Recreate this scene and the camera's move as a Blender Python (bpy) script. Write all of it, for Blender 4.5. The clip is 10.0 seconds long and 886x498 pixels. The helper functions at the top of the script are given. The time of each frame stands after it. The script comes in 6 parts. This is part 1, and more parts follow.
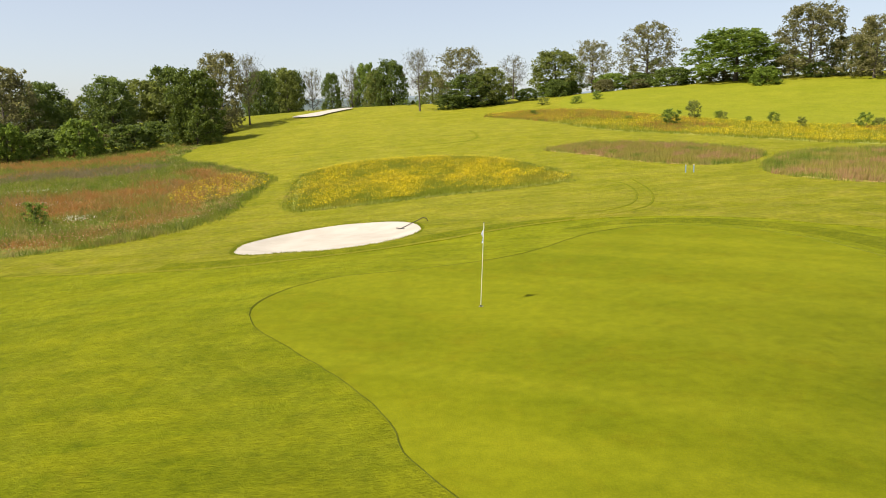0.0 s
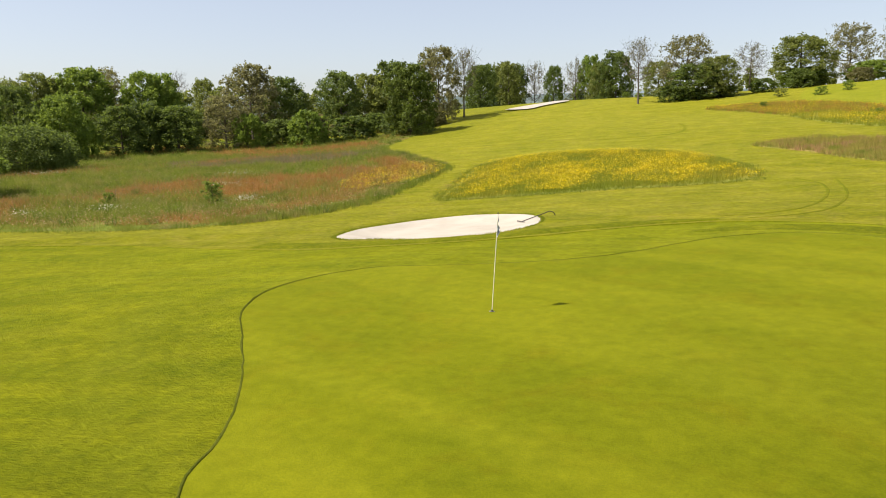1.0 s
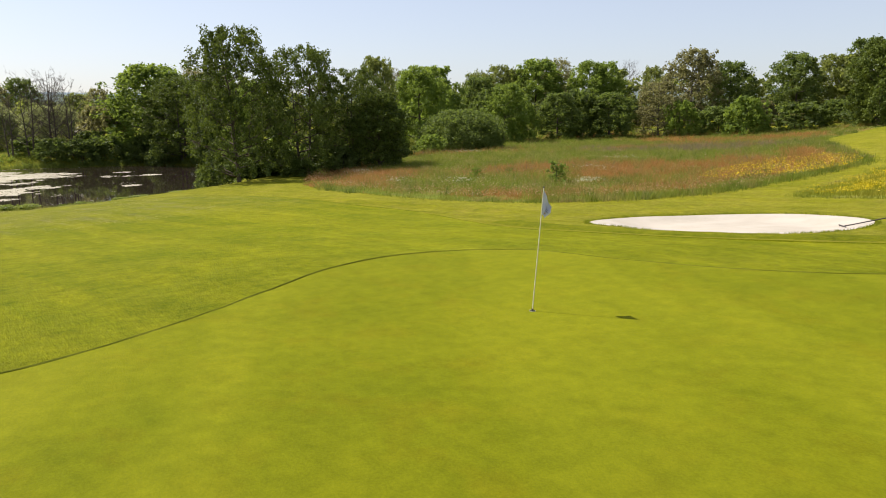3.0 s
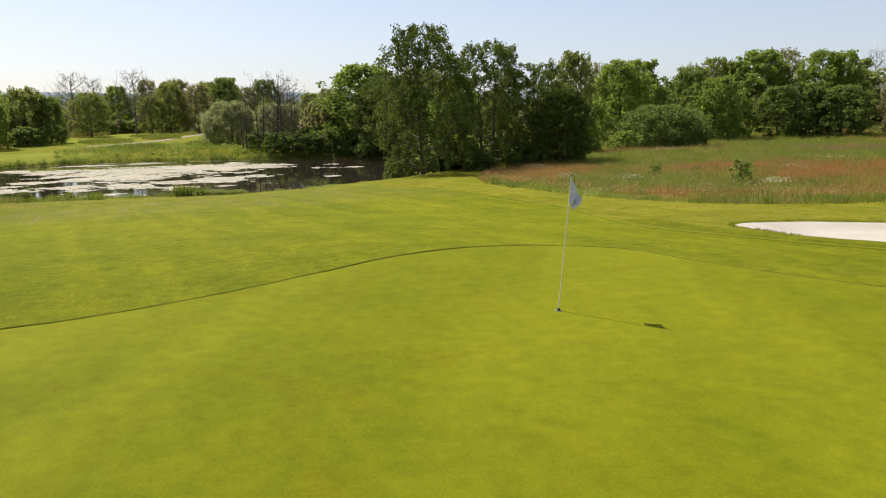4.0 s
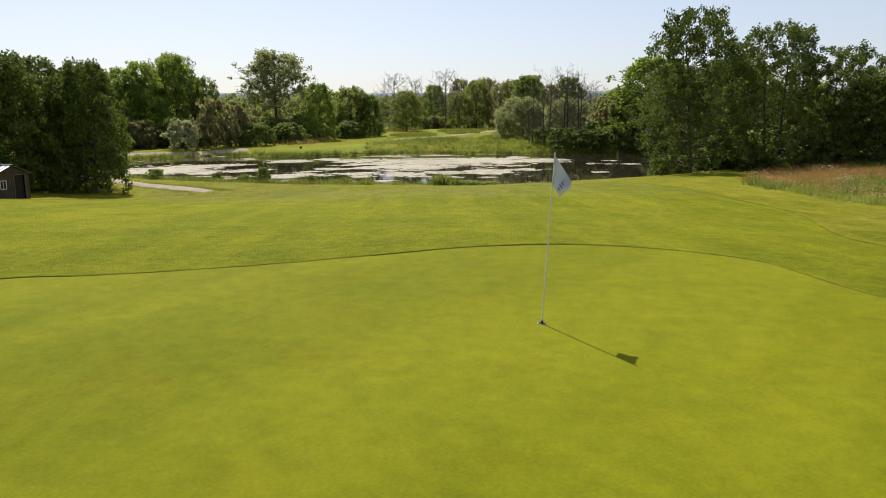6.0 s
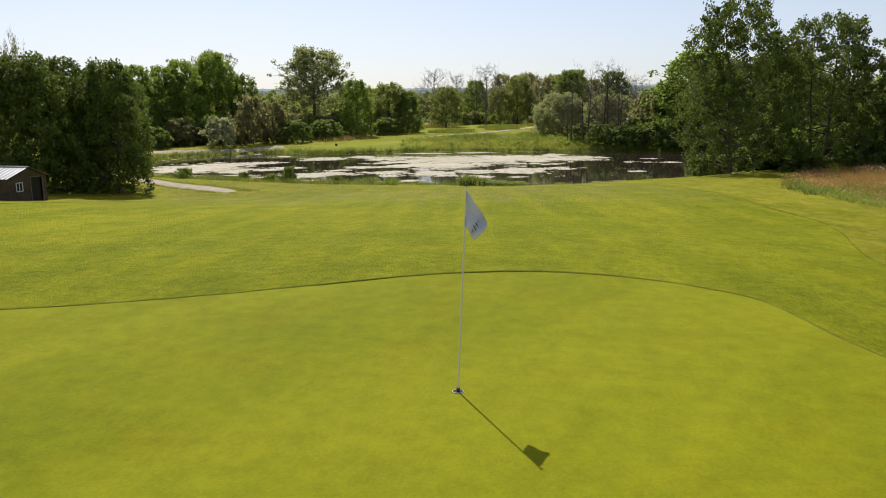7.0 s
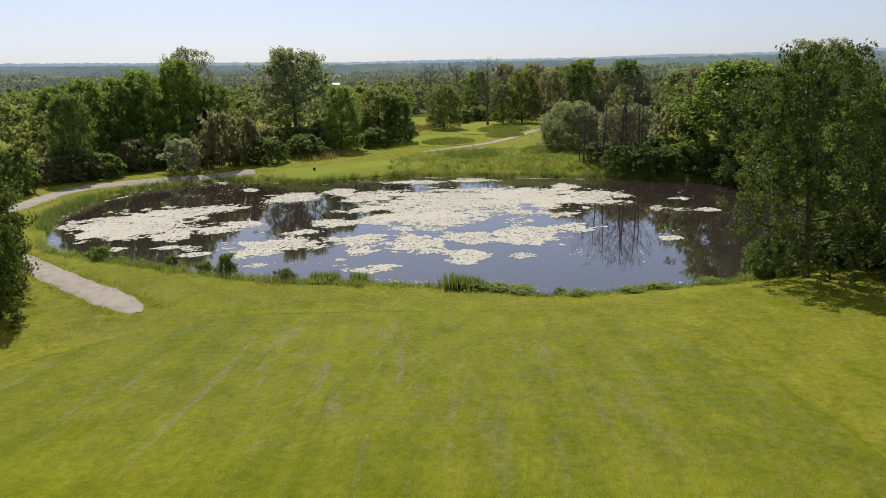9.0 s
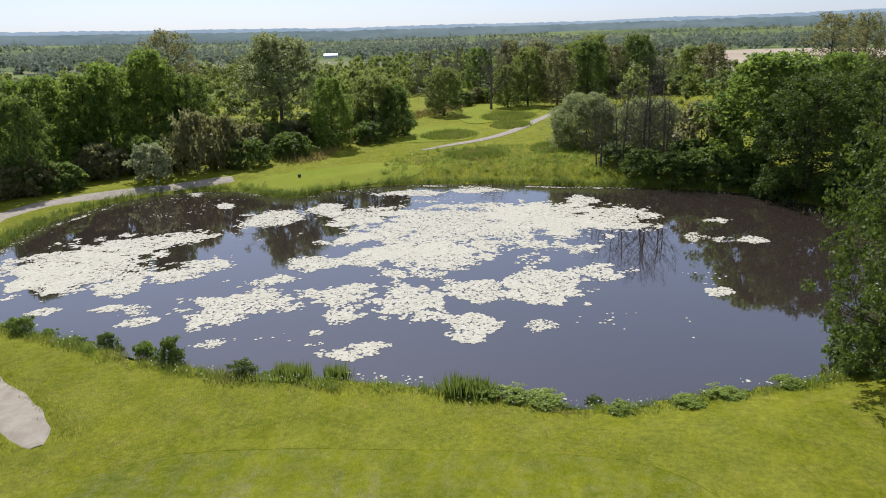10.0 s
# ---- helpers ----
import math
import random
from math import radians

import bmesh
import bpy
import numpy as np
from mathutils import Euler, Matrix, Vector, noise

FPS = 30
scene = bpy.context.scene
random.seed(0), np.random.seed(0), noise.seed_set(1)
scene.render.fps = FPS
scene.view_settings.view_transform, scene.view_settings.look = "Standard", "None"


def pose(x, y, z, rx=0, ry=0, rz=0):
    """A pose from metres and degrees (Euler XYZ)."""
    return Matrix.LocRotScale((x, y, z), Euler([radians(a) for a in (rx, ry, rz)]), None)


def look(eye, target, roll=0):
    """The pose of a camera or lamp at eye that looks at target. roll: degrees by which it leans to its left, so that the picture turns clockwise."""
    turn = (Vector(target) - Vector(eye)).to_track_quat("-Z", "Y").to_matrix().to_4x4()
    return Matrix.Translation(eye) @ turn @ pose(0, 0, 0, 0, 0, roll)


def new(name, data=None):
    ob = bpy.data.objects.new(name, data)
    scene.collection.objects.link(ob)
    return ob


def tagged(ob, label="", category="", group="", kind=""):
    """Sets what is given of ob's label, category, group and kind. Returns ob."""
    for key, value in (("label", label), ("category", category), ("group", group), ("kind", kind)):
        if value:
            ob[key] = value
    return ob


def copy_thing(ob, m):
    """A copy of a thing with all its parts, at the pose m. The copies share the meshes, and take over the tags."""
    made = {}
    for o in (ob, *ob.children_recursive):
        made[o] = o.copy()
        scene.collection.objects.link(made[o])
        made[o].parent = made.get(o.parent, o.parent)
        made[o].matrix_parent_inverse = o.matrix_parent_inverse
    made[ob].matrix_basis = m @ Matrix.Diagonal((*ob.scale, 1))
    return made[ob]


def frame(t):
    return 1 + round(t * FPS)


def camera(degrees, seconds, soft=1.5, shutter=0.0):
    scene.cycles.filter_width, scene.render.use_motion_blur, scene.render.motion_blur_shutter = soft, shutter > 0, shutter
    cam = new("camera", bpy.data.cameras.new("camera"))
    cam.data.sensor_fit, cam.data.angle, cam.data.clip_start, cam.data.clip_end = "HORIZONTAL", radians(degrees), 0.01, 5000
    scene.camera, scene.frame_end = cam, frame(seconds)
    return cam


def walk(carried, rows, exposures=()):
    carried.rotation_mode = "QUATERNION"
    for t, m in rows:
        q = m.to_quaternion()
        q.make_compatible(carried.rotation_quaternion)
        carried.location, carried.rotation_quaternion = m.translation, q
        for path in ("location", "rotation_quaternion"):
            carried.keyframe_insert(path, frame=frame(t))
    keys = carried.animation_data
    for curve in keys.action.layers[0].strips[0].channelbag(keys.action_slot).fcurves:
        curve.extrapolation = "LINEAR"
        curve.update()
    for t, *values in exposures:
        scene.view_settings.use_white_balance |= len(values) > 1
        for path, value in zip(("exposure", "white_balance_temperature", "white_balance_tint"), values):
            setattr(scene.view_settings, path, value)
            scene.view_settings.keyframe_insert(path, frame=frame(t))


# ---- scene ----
cam = camera(63.7, 10.0, 1.0)
PATH = [
    (0, (1.05, 0.461, 4.697), (0.941, 2.427, 4.344), -1.4),
    (0.5, (3.56, 2.093, 4.398), (3.129, 4.014, 4.046), -1.2),
    (1, (5.611, 3.807, 4.112), (4.882, 5.636, 3.759), -1.0),
    (1.5, (7.254, 5.599, 3.848), (6.246, 7.29, 3.493), -0.9),
    (2, (8.672, 7.136, 3.674), (7.411, 8.648, 3.317), -0.6),
    (2.5, (9.657, 8.936, 3.439), (8.172, 10.227, 3.082), -0.5),
    (3, (10.414, 10.606, 3.306), (8.737, 11.636, 2.946), -0.5),
    (4.5, (11.275, 15.123, 2.892), (9.323, 15.367, 2.532), -0.5),
    (5, (10.917, 16.455, 2.77), (8.949, 16.48, 2.41), -0.5),
    (5.5, (10.422, 17.583, 2.671), (8.462, 17.412, 2.312), -0.5),
    (6, (9.713, 18.512, 2.538), (7.777, 18.164, 2.179), -0.3),
    (6.2, (9.4, 18.83, 2.575), (7.476, 18.423, 2.212), -0.4),
    (7.3, (6.339, 19.826, 3.199), (4.432, 19.353, 2.827), -0.5),
    (7.5, (4.95, 19.645, 3.661), (3.042, 19.175, 3.291), -0.4),
    (8, (1.24, 19.333, 5.556), (-0.667, 18.856, 5.184), -0.6),
    (8.5, (-3.046, 18.613, 7.531), (-4.95, 18.132, 7.151), -0.7),
    (9, (-7.864, 17.541, 9.307), (-9.753, 17.059, 8.858), -1.0),
    (9.5, (-13.19, 16.326, 11.209), (-15.062, 15.844, 10.694), -1.2),
    (10, (-18.916, 15.027, 12.911), (-20.78, 14.543, 12.372), -1.5),
]
walk(cam, [(t, look(eye, target, roll)) for t, eye, target, roll in PATH], [(0, 0.73, 6750, 12), (2.5, 0.71, 6600, 14), (5, 0.49, 6450, 13), (7.5, 0.46, 6350, 14), (9, 0.3, 5980, 15), (10, 0.46, 5650, 15)])

# world, sun and exposure
SUN_AT = Vector((-0.845, -0.536, 1.25)).normalized()
world = bpy.data.worlds.new("sky")
scene.world = world
world.use_nodes = True
wn = world.node_tree
sky = wn.nodes.new("ShaderNodeTexSky")
sky.sky_type = "NISHITA"
sky.sun_disc = False
sky.sun_elevation = math.asin(SUN_AT.z)
sky.sun_rotation = math.atan2(SUN_AT.x, SUN_AT.y)
sky.altitude = 60.0
sky.air_density = 0.9
sky.dust_density = 1.4
sky.ozone_density = 1.2
wn.nodes["Background"].inputs["Strength"].default_value = 0.088
haze = wn.nodes.new("ShaderNodeMix")
haze.data_type = "RGBA"
haze.inputs["Factor"].default_value = 0.34
haze.inputs[7].default_value = (6.6, 6.9, 7.5, 1.0)
wn.links.new(sky.outputs["Color"], haze.inputs[6])
wn.links.new(haze.outputs[2], wn.nodes["Background"].inputs["Color"])
sun_data = bpy.data.lights.new("sun", "SUN")
sun_data.energy, sun_data.angle, sun_data.color = 4.5, radians(0.53), (1.0, 0.955, 0.87)
sun = new("sun", sun_data)
sun.matrix_world = look(SUN_AT * 300, (0, 0, 0))


# materials
def nodes_of(name):
    mat = bpy.data.materials.new(name)
    mat.use_nodes = True
    nt = mat.node_tree
    return mat, nt, nt.nodes["Principled BSDF"]


def add(nt, kind, **inputs):
    n = nt.nodes.new(kind)
    for key, value in inputs.items():
        n.inputs[key].default_value = value
    return n


def mixed(nt, fac, a, b, how="MIX"):
    """A colour mix; fac, a and b are sockets or values."""
    n = nt.nodes.new("ShaderNodeMix")
    n.data_type, n.blend_type = "RGBA", how
    for sock, v in ((n.inputs["Factor"], fac), (n.inputs[6], a), (n.inputs[7], b)):
        if isinstance(v, bpy.types.NodeSocket):
            nt.links.new(v, sock)
        else:
            sock.default_value = v if isinstance(v, (int, float)) else (*v, 1.0)
    return n.outputs[2]


def noise_fac(nt, coord, scale, detail=3.0, low=0.35, high=0.65, rough=0.55, squash=None):
    """Noise stretched between two levels to 0..1."""
    if squash is not None:
        m = nt.nodes.new("ShaderNodeMapping")
        m.vector_type = "TEXTURE"
        m.inputs["Scale"].default_value = [1 / max(v, 1e-3) for v in squash[0]]
        m.inputs["Rotation"].default_value = (0, 0, radians(squash[1]))
        nt.links.new(coord, m.inputs["Vector"])
        coord = m.outputs["Vector"]
    n = add(nt, "ShaderNodeTexNoise", Scale=scale, Detail=detail, Roughness=rough)
    nt.links.new(coord, n.inputs["Vector"])
    r = nt.nodes.new("ShaderNodeMapRange")
    r.inputs["From Min"].default_value, r.inputs["From Max"].default_value = low, high
    nt.links.new(n.outputs["Fac"], r.inputs["Value"])
    return r.outputs["Result"]


def turf(name, a, b, dry, dry_level, fine, bump, stripe=None, speck=0.25, scars=False):
    """Mown grass: two greens in broad drifts, dry flecks, blade grain and relief."""
    mat, nt, bsdf = nodes_of(name)
    co = nt.nodes.new("ShaderNodeTexCoord").outputs["Object"]
    col = mixed(nt, noise_fac(nt, co, 0.16, 4), a, b)
    col = mixed(nt, noise_fac(nt, co, 0.9, 5, dry_level, dry_level + 0.25, 0.65), col, dry)
    if stripe:
        width, turn, strength, pale = stripe
        bands = noise_fac(nt, co, 1.0, 2, 0.45, 0.56, 0.5, ((0.04, 1.0 / width, 0.0), turn))
        s = nt.nodes.new("ShaderNodeMath")
        s.operation = "MULTIPLY"
        s.inputs[1].default_value = strength
        nt.links.new(bands, s.inputs[0])
        col = mixed(nt, s.outputs[0], col, pale)
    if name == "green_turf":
        # colour multiplied darker towards the south-east corner
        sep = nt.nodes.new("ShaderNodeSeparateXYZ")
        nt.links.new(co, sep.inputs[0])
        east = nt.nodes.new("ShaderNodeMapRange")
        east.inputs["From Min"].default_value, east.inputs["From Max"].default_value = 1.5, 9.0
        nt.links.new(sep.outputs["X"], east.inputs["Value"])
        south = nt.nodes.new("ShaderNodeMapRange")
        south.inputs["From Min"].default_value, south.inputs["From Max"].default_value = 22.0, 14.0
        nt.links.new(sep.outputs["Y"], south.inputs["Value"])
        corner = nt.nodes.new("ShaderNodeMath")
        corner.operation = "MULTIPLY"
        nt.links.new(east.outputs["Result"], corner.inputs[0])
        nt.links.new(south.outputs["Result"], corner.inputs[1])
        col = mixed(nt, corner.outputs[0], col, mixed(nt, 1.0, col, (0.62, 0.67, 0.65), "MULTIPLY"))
    if scars:
        swath = nt.nodes.new("ShaderNodeAttribute")
        swath.attribute_name = "mow"
        lines = nt.nodes.new("ShaderNodeTexNoise")
        lines.noise_dimensions = "1D"
        lines.inputs["Scale"].default_value = 0.75
        lines.inputs["Detail"].default_value = 2.0
        nt.links.new(swath.outputs["Fac"], lines.inputs["W"])
        sharp = nt.nodes.new("ShaderNodeMapRange")
        sharp.inputs["From Min"].default_value, sharp.inputs["From Max"].default_value = 0.44, 0.56
        nt.links.new(lines.outputs["Fac"], sharp.inputs["Value"])
        fade = nt.nodes.new("ShaderNodeMapRange")
        fade.inputs["From Min"].default_value, fade.inputs["From Max"].default_value = 13.0, 5.0
        nt.links.new(swath.outputs["Fac"], fade.inputs["Value"])
        both = nt.nodes.new("ShaderNodeMath")
        both.operation = "MULTIPLY"
        nt.links.new(sharp.outputs["Result"], both.inputs[0])
        nt.links.new(fade.outputs["Result"], both.inputs[1])
        thin = nt.nodes.new("ShaderNodeMath")
        thin.operation = "MULTIPLY"
        nt.links.new(both.outputs[0], thin.inputs[0])
        nt.links.new(noise_fac(nt, co, 0.5, 4, 0.3, 0.7), thin.inputs[1])
        col = mixed(nt, fade.outputs["Result"], col, mixed(nt, 0.22, col, (0.1, 0.15, 0.004)))
        col = mixed(nt, thin.outputs[0], col, mixed(nt, 0.8, col, (0.32, 0.36, 0.02)))
        # dry mower scars on the slope above the pond
        xyz = nt.nodes.new("ShaderNodeSeparateXYZ")
        nt.links.new(co, xyz.inputs[0])
        where = nt.nodes.new("ShaderNodeMapRange")
        where.inputs["From Min"].default_value, where.inputs["From Max"].default_value = -22.0, -30.0
        nt.links.new(xyz.outputs["X"], where.inputs["Value"])
        side = nt.nodes.new("ShaderNodeMapRange")
        side.inputs["From Min"].default_value, side.inputs["From Max"].default_value = 24.0, 8.0
        nt.links.new(xyz.outputs["Y"], side.inputs["Value"])
        m0 = nt.nodes.new("ShaderNodeMath")
        m0.operation = "MULTIPLY"
        nt.links.new(where.outputs["Result"], m0.inputs[0])
        nt.links.new(side.outputs["Result"], m0.inputs[1])
        past = nt.nodes.new("ShaderNodeMapRange")
        past.inputs["From Min"].default_value, past.inputs["From Max"].default_value = -43.0, -37.0
        nt.links.new(xyz.outputs["X"], past.inputs["Value"])
        kept = nt.nodes.new("ShaderNodeMath")
        kept.operation = "MULTIPLY"
        nt.links.new(m0.outputs[0], kept.inputs[0])
        nt.links.new(past.outputs["Result"], kept.inputs[1])
        m1 = nt.nodes.new("ShaderNodeMath")
        m1.operation = "MULTIPLY"
        nt.links.new(noise_fac(nt, co, 1.0, 4, 0.56, 0.62, 0.6, ((0.1, 1.2, 0.0), 14)), m1.inputs[0])
        nt.links.new(kept.outputs[0], m1.inputs[1])
        m2 = nt.nodes.new("ShaderNodeMath")
        m2.operation = "MULTIPLY"
        nt.links.new(m1.outputs[0], m2.inputs[0])
        nt.links.new(noise_fac(nt, co, 3.5, 3, 0.35, 0.55), m2.inputs[1])
        straw = nt.nodes.new("ShaderNodeMath")
        straw.operation = "MULTIPLY"
        nt.links.new(noise_fac(nt, co, 1.6, 6, 0.42, 0.72, 0.7), straw.inputs[0])
        nt.links.new(where.outputs["Result"], straw.inputs[1])
        half = nt.nodes.new("ShaderNodeMath")
        half.operation = "MULTIPLY"
        half.inputs[1].default_value = 0.75
        nt.links.new(straw.outputs[0], half.inputs[0])
        col = mixed(nt, half.outputs[0], col, (0.27, 0.255, 0.1))
        col = mixed(nt, m2.outputs[0], col, (0.5, 0.4, 0.17))
    if name in ("apron_turf", "rough_turf"):
        # darker westwards to the water, the apron bluer, the rough slightly greener
        down = nt.nodes.new("ShaderNodeSeparateXYZ")
        nt.links.new(co, down.inputs[0])
        westward = nt.nodes.new("ShaderNodeMapRange")
        westward.inputs["From Min"].default_value, westward.inputs["From Max"].default_value = (-8.0, -30.0) if name == "apron_turf" else (-30.0, -44.0)
        nt.links.new(down.outputs["X"], westward.inputs["Value"])
        col = mixed(nt, westward.outputs["Result"], col, mixed(nt, 1.0, col, (0.71, 0.71, 1.2) if name == "apron_turf" else (0.69, 0.75, 0.95), "MULTIPLY"))
    if speck > 0.3:
        # broad patches of lusher and paler grass, and streaks along the mowing
        col = mixed(nt, noise_fac(nt, co, 0.33, 5, 0.42, 0.6, 0.65), mixed(nt, 0.28, col, (0.075, 0.115, 0.002)), col)
        col = mixed(nt, noise_fac(nt, co, 0.6, 5, 0.52, 0.68, 0.65, ((0.5, 1.2, 1.0), stripe[1] + 30)), col, mixed(nt, 0.3, col, (0.42, 0.39, 0.035)))
        col = mixed(nt, noise_fac(nt, co, 1.6, 5, 0.4, 0.62, 0.7, ((0.22, 1.3, 1.0), stripe[1] - 12)), mixed(nt, 0.22, col, (0.05, 0.09, 0.002)), col)
    grain = noise_fac(nt, co, fine, 6, 0.3, 0.7, 0.7, ((0.4, 1.15, 1.0), stripe[1]) if stripe and speck > 0.3 else None)
    mid = noise_fac(nt, co, 3.2, 6, 0.32, 0.68, 0.72)
    broad = noise_fac(nt, co, 0.55, 5, 0.3, 0.7, 0.6)
    col = mixed(nt, grain, mixed(nt, speck * 1.15, col, (0.02, 0.03, 0.004)), mixed(nt, speck * 0.5, col, (0.42, 0.41, 0.012)))
    col = mixed(nt, mid, mixed(nt, speck * 1.1, col, (0.03, 0.045, 0.003)), mixed(nt, speck * 0.5, col, (0.42, 0.4, 0.015)))
    col = mixed(nt, broad, mixed(nt, speck * 0.5, col, (0.03, 0.05, 0.003)), mixed(nt, speck * 0.3, col, (0.42, 0.36, 0.015)))
    nt.links.new(col, bsdf.inputs["Base Color"])
    bsdf.inputs["Roughness"].default_value = 0.75
    bsdf.inputs["Specular IOR Level"].default_value = 0.02
    bp = add(nt, "ShaderNodeBump", Strength=bump, Distance=0.05)
    nt.links.new(grain, bp.inputs["Height"])
    nt.links.new(bp.outputs["Normal"], bsdf.inputs["Normal"])
    return mat


def leafy(name, a, b, through_col, amount=0.3, spread=0.45, gloss=0.52):
    """Leaves and blades: colour by leaf and by plant, light passing through."""
    mat, nt, bsdf = nodes_of(name)
    isl = nt.nodes.new("ShaderNodeNewGeometry").outputs["Random Per Island"]
    obj = nt.nodes.new("ShaderNodeObjectInfo").outputs["Random"]
    s = nt.nodes.new("ShaderNodeMath")
    s.operation = "MULTIPLY_ADD"
    s.inputs[1].default_value = spread
    nt.links.new(obj, s.inputs[0])
    half = nt.nodes.new("ShaderNodeMath")
    half.operation = "MULTIPLY"
    half.inputs[1].default_value = 1.0 - spread
    nt.links.new(isl, half.inputs[0])
    nt.links.new(half.outputs[0], s.inputs[2])
    col = mixed(nt, s.outputs[0], a, b)
    nt.links.new(col, bsdf.inputs["Base Color"])
    bsdf.inputs["Roughness"].default_value = gloss
    bsdf.inputs["Specular IOR Level"].default_value = 0.14
    tr = nt.nodes.new("ShaderNodeBsdfTranslucent")
    nt.links.new(mixed(nt, 0.7, col, through_col), tr.inputs["Color"])
    mx = nt.nodes.new("ShaderNodeMixShader")
    mx.inputs[0].default_value = amount
    nt.links.new(bsdf.outputs[0], mx.inputs[1])
    nt.links.new(tr.outputs[0], mx.inputs[2])
    nt.links.new(mx.outputs[0], nt.nodes["Material Output"].inputs["Surface"])
    return mat


def meadow_mat(name, tones, amount=0.3, scale=0.09, lift=0.0):
    """Tall mixed grass: drifts of several tones over the ground, varied blade by blade."""
    mat, nt, bsdf = nodes_of(name)
    co = nt.nodes.new("ShaderNodeTexCoord").outputs["Object"]
    isl = nt.nodes.new("ShaderNodeNewGeometry").outputs["Random Per Island"]
    col = tones[0]
    for i, tone in enumerate(tones[1:]):
        col = mixed(nt, noise_fac(nt, co, scale * (1 + 0.45 * i), 4, 0.48 + 0.035 * i - lift, 0.56 + 0.035 * i - lift, 0.6, ((1, 1.7, 1), 25 + 40 * i)), col, tone)
    m = mixed(nt, 0.2, col, (0.05, 0.06, 0.008))
    h = mixed(nt, 0.22, col, (0.5, 0.45, 0.15))
    col = mixed(nt, isl, m, h)
    col = mixed(nt, noise_fac(nt, co, 3.0, 4, 0.35, 0.7), col, mixed(nt, 0.3, col, (0.03, 0.03, 0.01)))
    nt.links.new(col, bsdf.inputs["Base Color"])
    bsdf.inputs["Roughness"].default_value = 0.85
    bsdf.inputs["Specular IOR Level"].default_value = 0.05
    tr = nt.nodes.new("ShaderNodeBsdfTranslucent")
    nt.links.new(col, tr.inputs["Color"])
    mx = nt.nodes.new("ShaderNodeMixShader")
    mx.inputs[0].default_value = amount
    nt.links.new(bsdf.outputs[0], mx.inputs[1])
    nt.links.new(tr.outputs[0], mx.inputs[2])
    nt.links.new(mx.outputs[0], nt.nodes["Material Output"].inputs["Surface"])
    return mat


def solid(name, a, b, rough, scale=2.0, bump=0.2, metal=0.0, fine=30.0, spec=0.4, squash=None):
    """A surface of two tones with stains and fine relief."""
    mat, nt, bsdf = nodes_of(name)
    co = nt.nodes.new("ShaderNodeTexCoord").outputs["Object"]
    grain = noise_fac(nt, co, fine, 5, 0.3, 0.7, 0.65, squash)
    col = mixed(nt, noise_fac(nt, co, scale, 5, 0.35, 0.65), a, b)
    col = mixed(nt, grain, col, mixed(nt, 0.35, col, b))
    nt.links.new(col, bsdf.inputs["Base Color"])
    bsdf.inputs["Roughness"].default_value = rough
    bsdf.inputs["Metallic"].default_value = metal
    bsdf.inputs["Specular IOR Level"].default_value = spec
    bp = add(nt, "ShaderNodeBump", Strength=bump, Distance=0.02)
    nt.links.new(grain, bp.inputs["Height"])
    nt.links.new(bp.outputs["Normal"], bsdf.inputs["Normal"])
    return mat


M_ROUGH = turf("rough_turf", (0.235, 0.25, 0.012), (0.37, 0.335, 0.028), (0.5, 0.385, 0.085), 0.47, 13, 1.0, (1.7, 20, 0.65, (0.4, 0.37, 0.055)), 0.4)
M_APRON = turf("apron_turf", (0.23, 0.292, 0.006), (0.345, 0.366, 0.012), (0.4, 0.355, 0.019), 0.55, 15, 1.0, (1.15, 14, 0.8, (0.405, 0.412, 0.013)), 0.31, True)
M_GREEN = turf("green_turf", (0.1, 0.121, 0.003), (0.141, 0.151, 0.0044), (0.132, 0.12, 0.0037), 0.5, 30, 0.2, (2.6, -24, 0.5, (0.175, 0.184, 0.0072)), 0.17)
M_LUSH = turf("lush_turf", (0.1, 0.135, 0.004), (0.15, 0.175, 0.006), (0.18, 0.18, 0.01), 0.6, 12, 1.0, (1.3, 60, 0.4, (0.165, 0.19, 0.008)), 0.36)
M_THATCH = solid("cut_thatch", (0.085, 0.1, 0.008), (0.13, 0.14, 0.014), 0.95, 2.0, 0.6, 0, 40, 0.05)
M_TRACK = turf("pressed_turf", (0.13, 0.148, 0.008), (0.19, 0.19, 0.012), (0.22, 0.2, 0.02), 0.58, 16, 0.8, None, 0.25)
M_TEE = turf("tee_turf", (0.154, 0.187, 0.0132), (0.198, 0.2145, 0.022), (0.22, 0.209, 0.033), 0.62, 12, 0.4, None, 0.15)
M_FIELD = turf("hay_field", (0.18, 0.205, 0.016), (0.225, 0.235, 0.022), (0.2, 0.195, 0.03), 0.58, 5, 0.6, None, 0.25)
M_FARLAND = turf("far_farmland", (0.05, 0.068, 0.02), (0.10, 0.115, 0.03), (0.14, 0.14, 0.05), 0.6, 0.4, 0.3, (60, 30, 0.5, (0.12, 0.14, 0.04)), 0.2)
far_nt = M_FARLAND.node_tree
far_cells = add(far_nt, "ShaderNodeTexVoronoi", Scale=0.0075)
far_nt.links.new(far_nt.nodes.new("ShaderNodeTexCoord").outputs["Object"], far_cells.inputs["Vector"])
far_ramp = far_nt.nodes.new("ShaderNodeValToRGB")
far_ramp.color_ramp.interpolation = "CONSTANT"
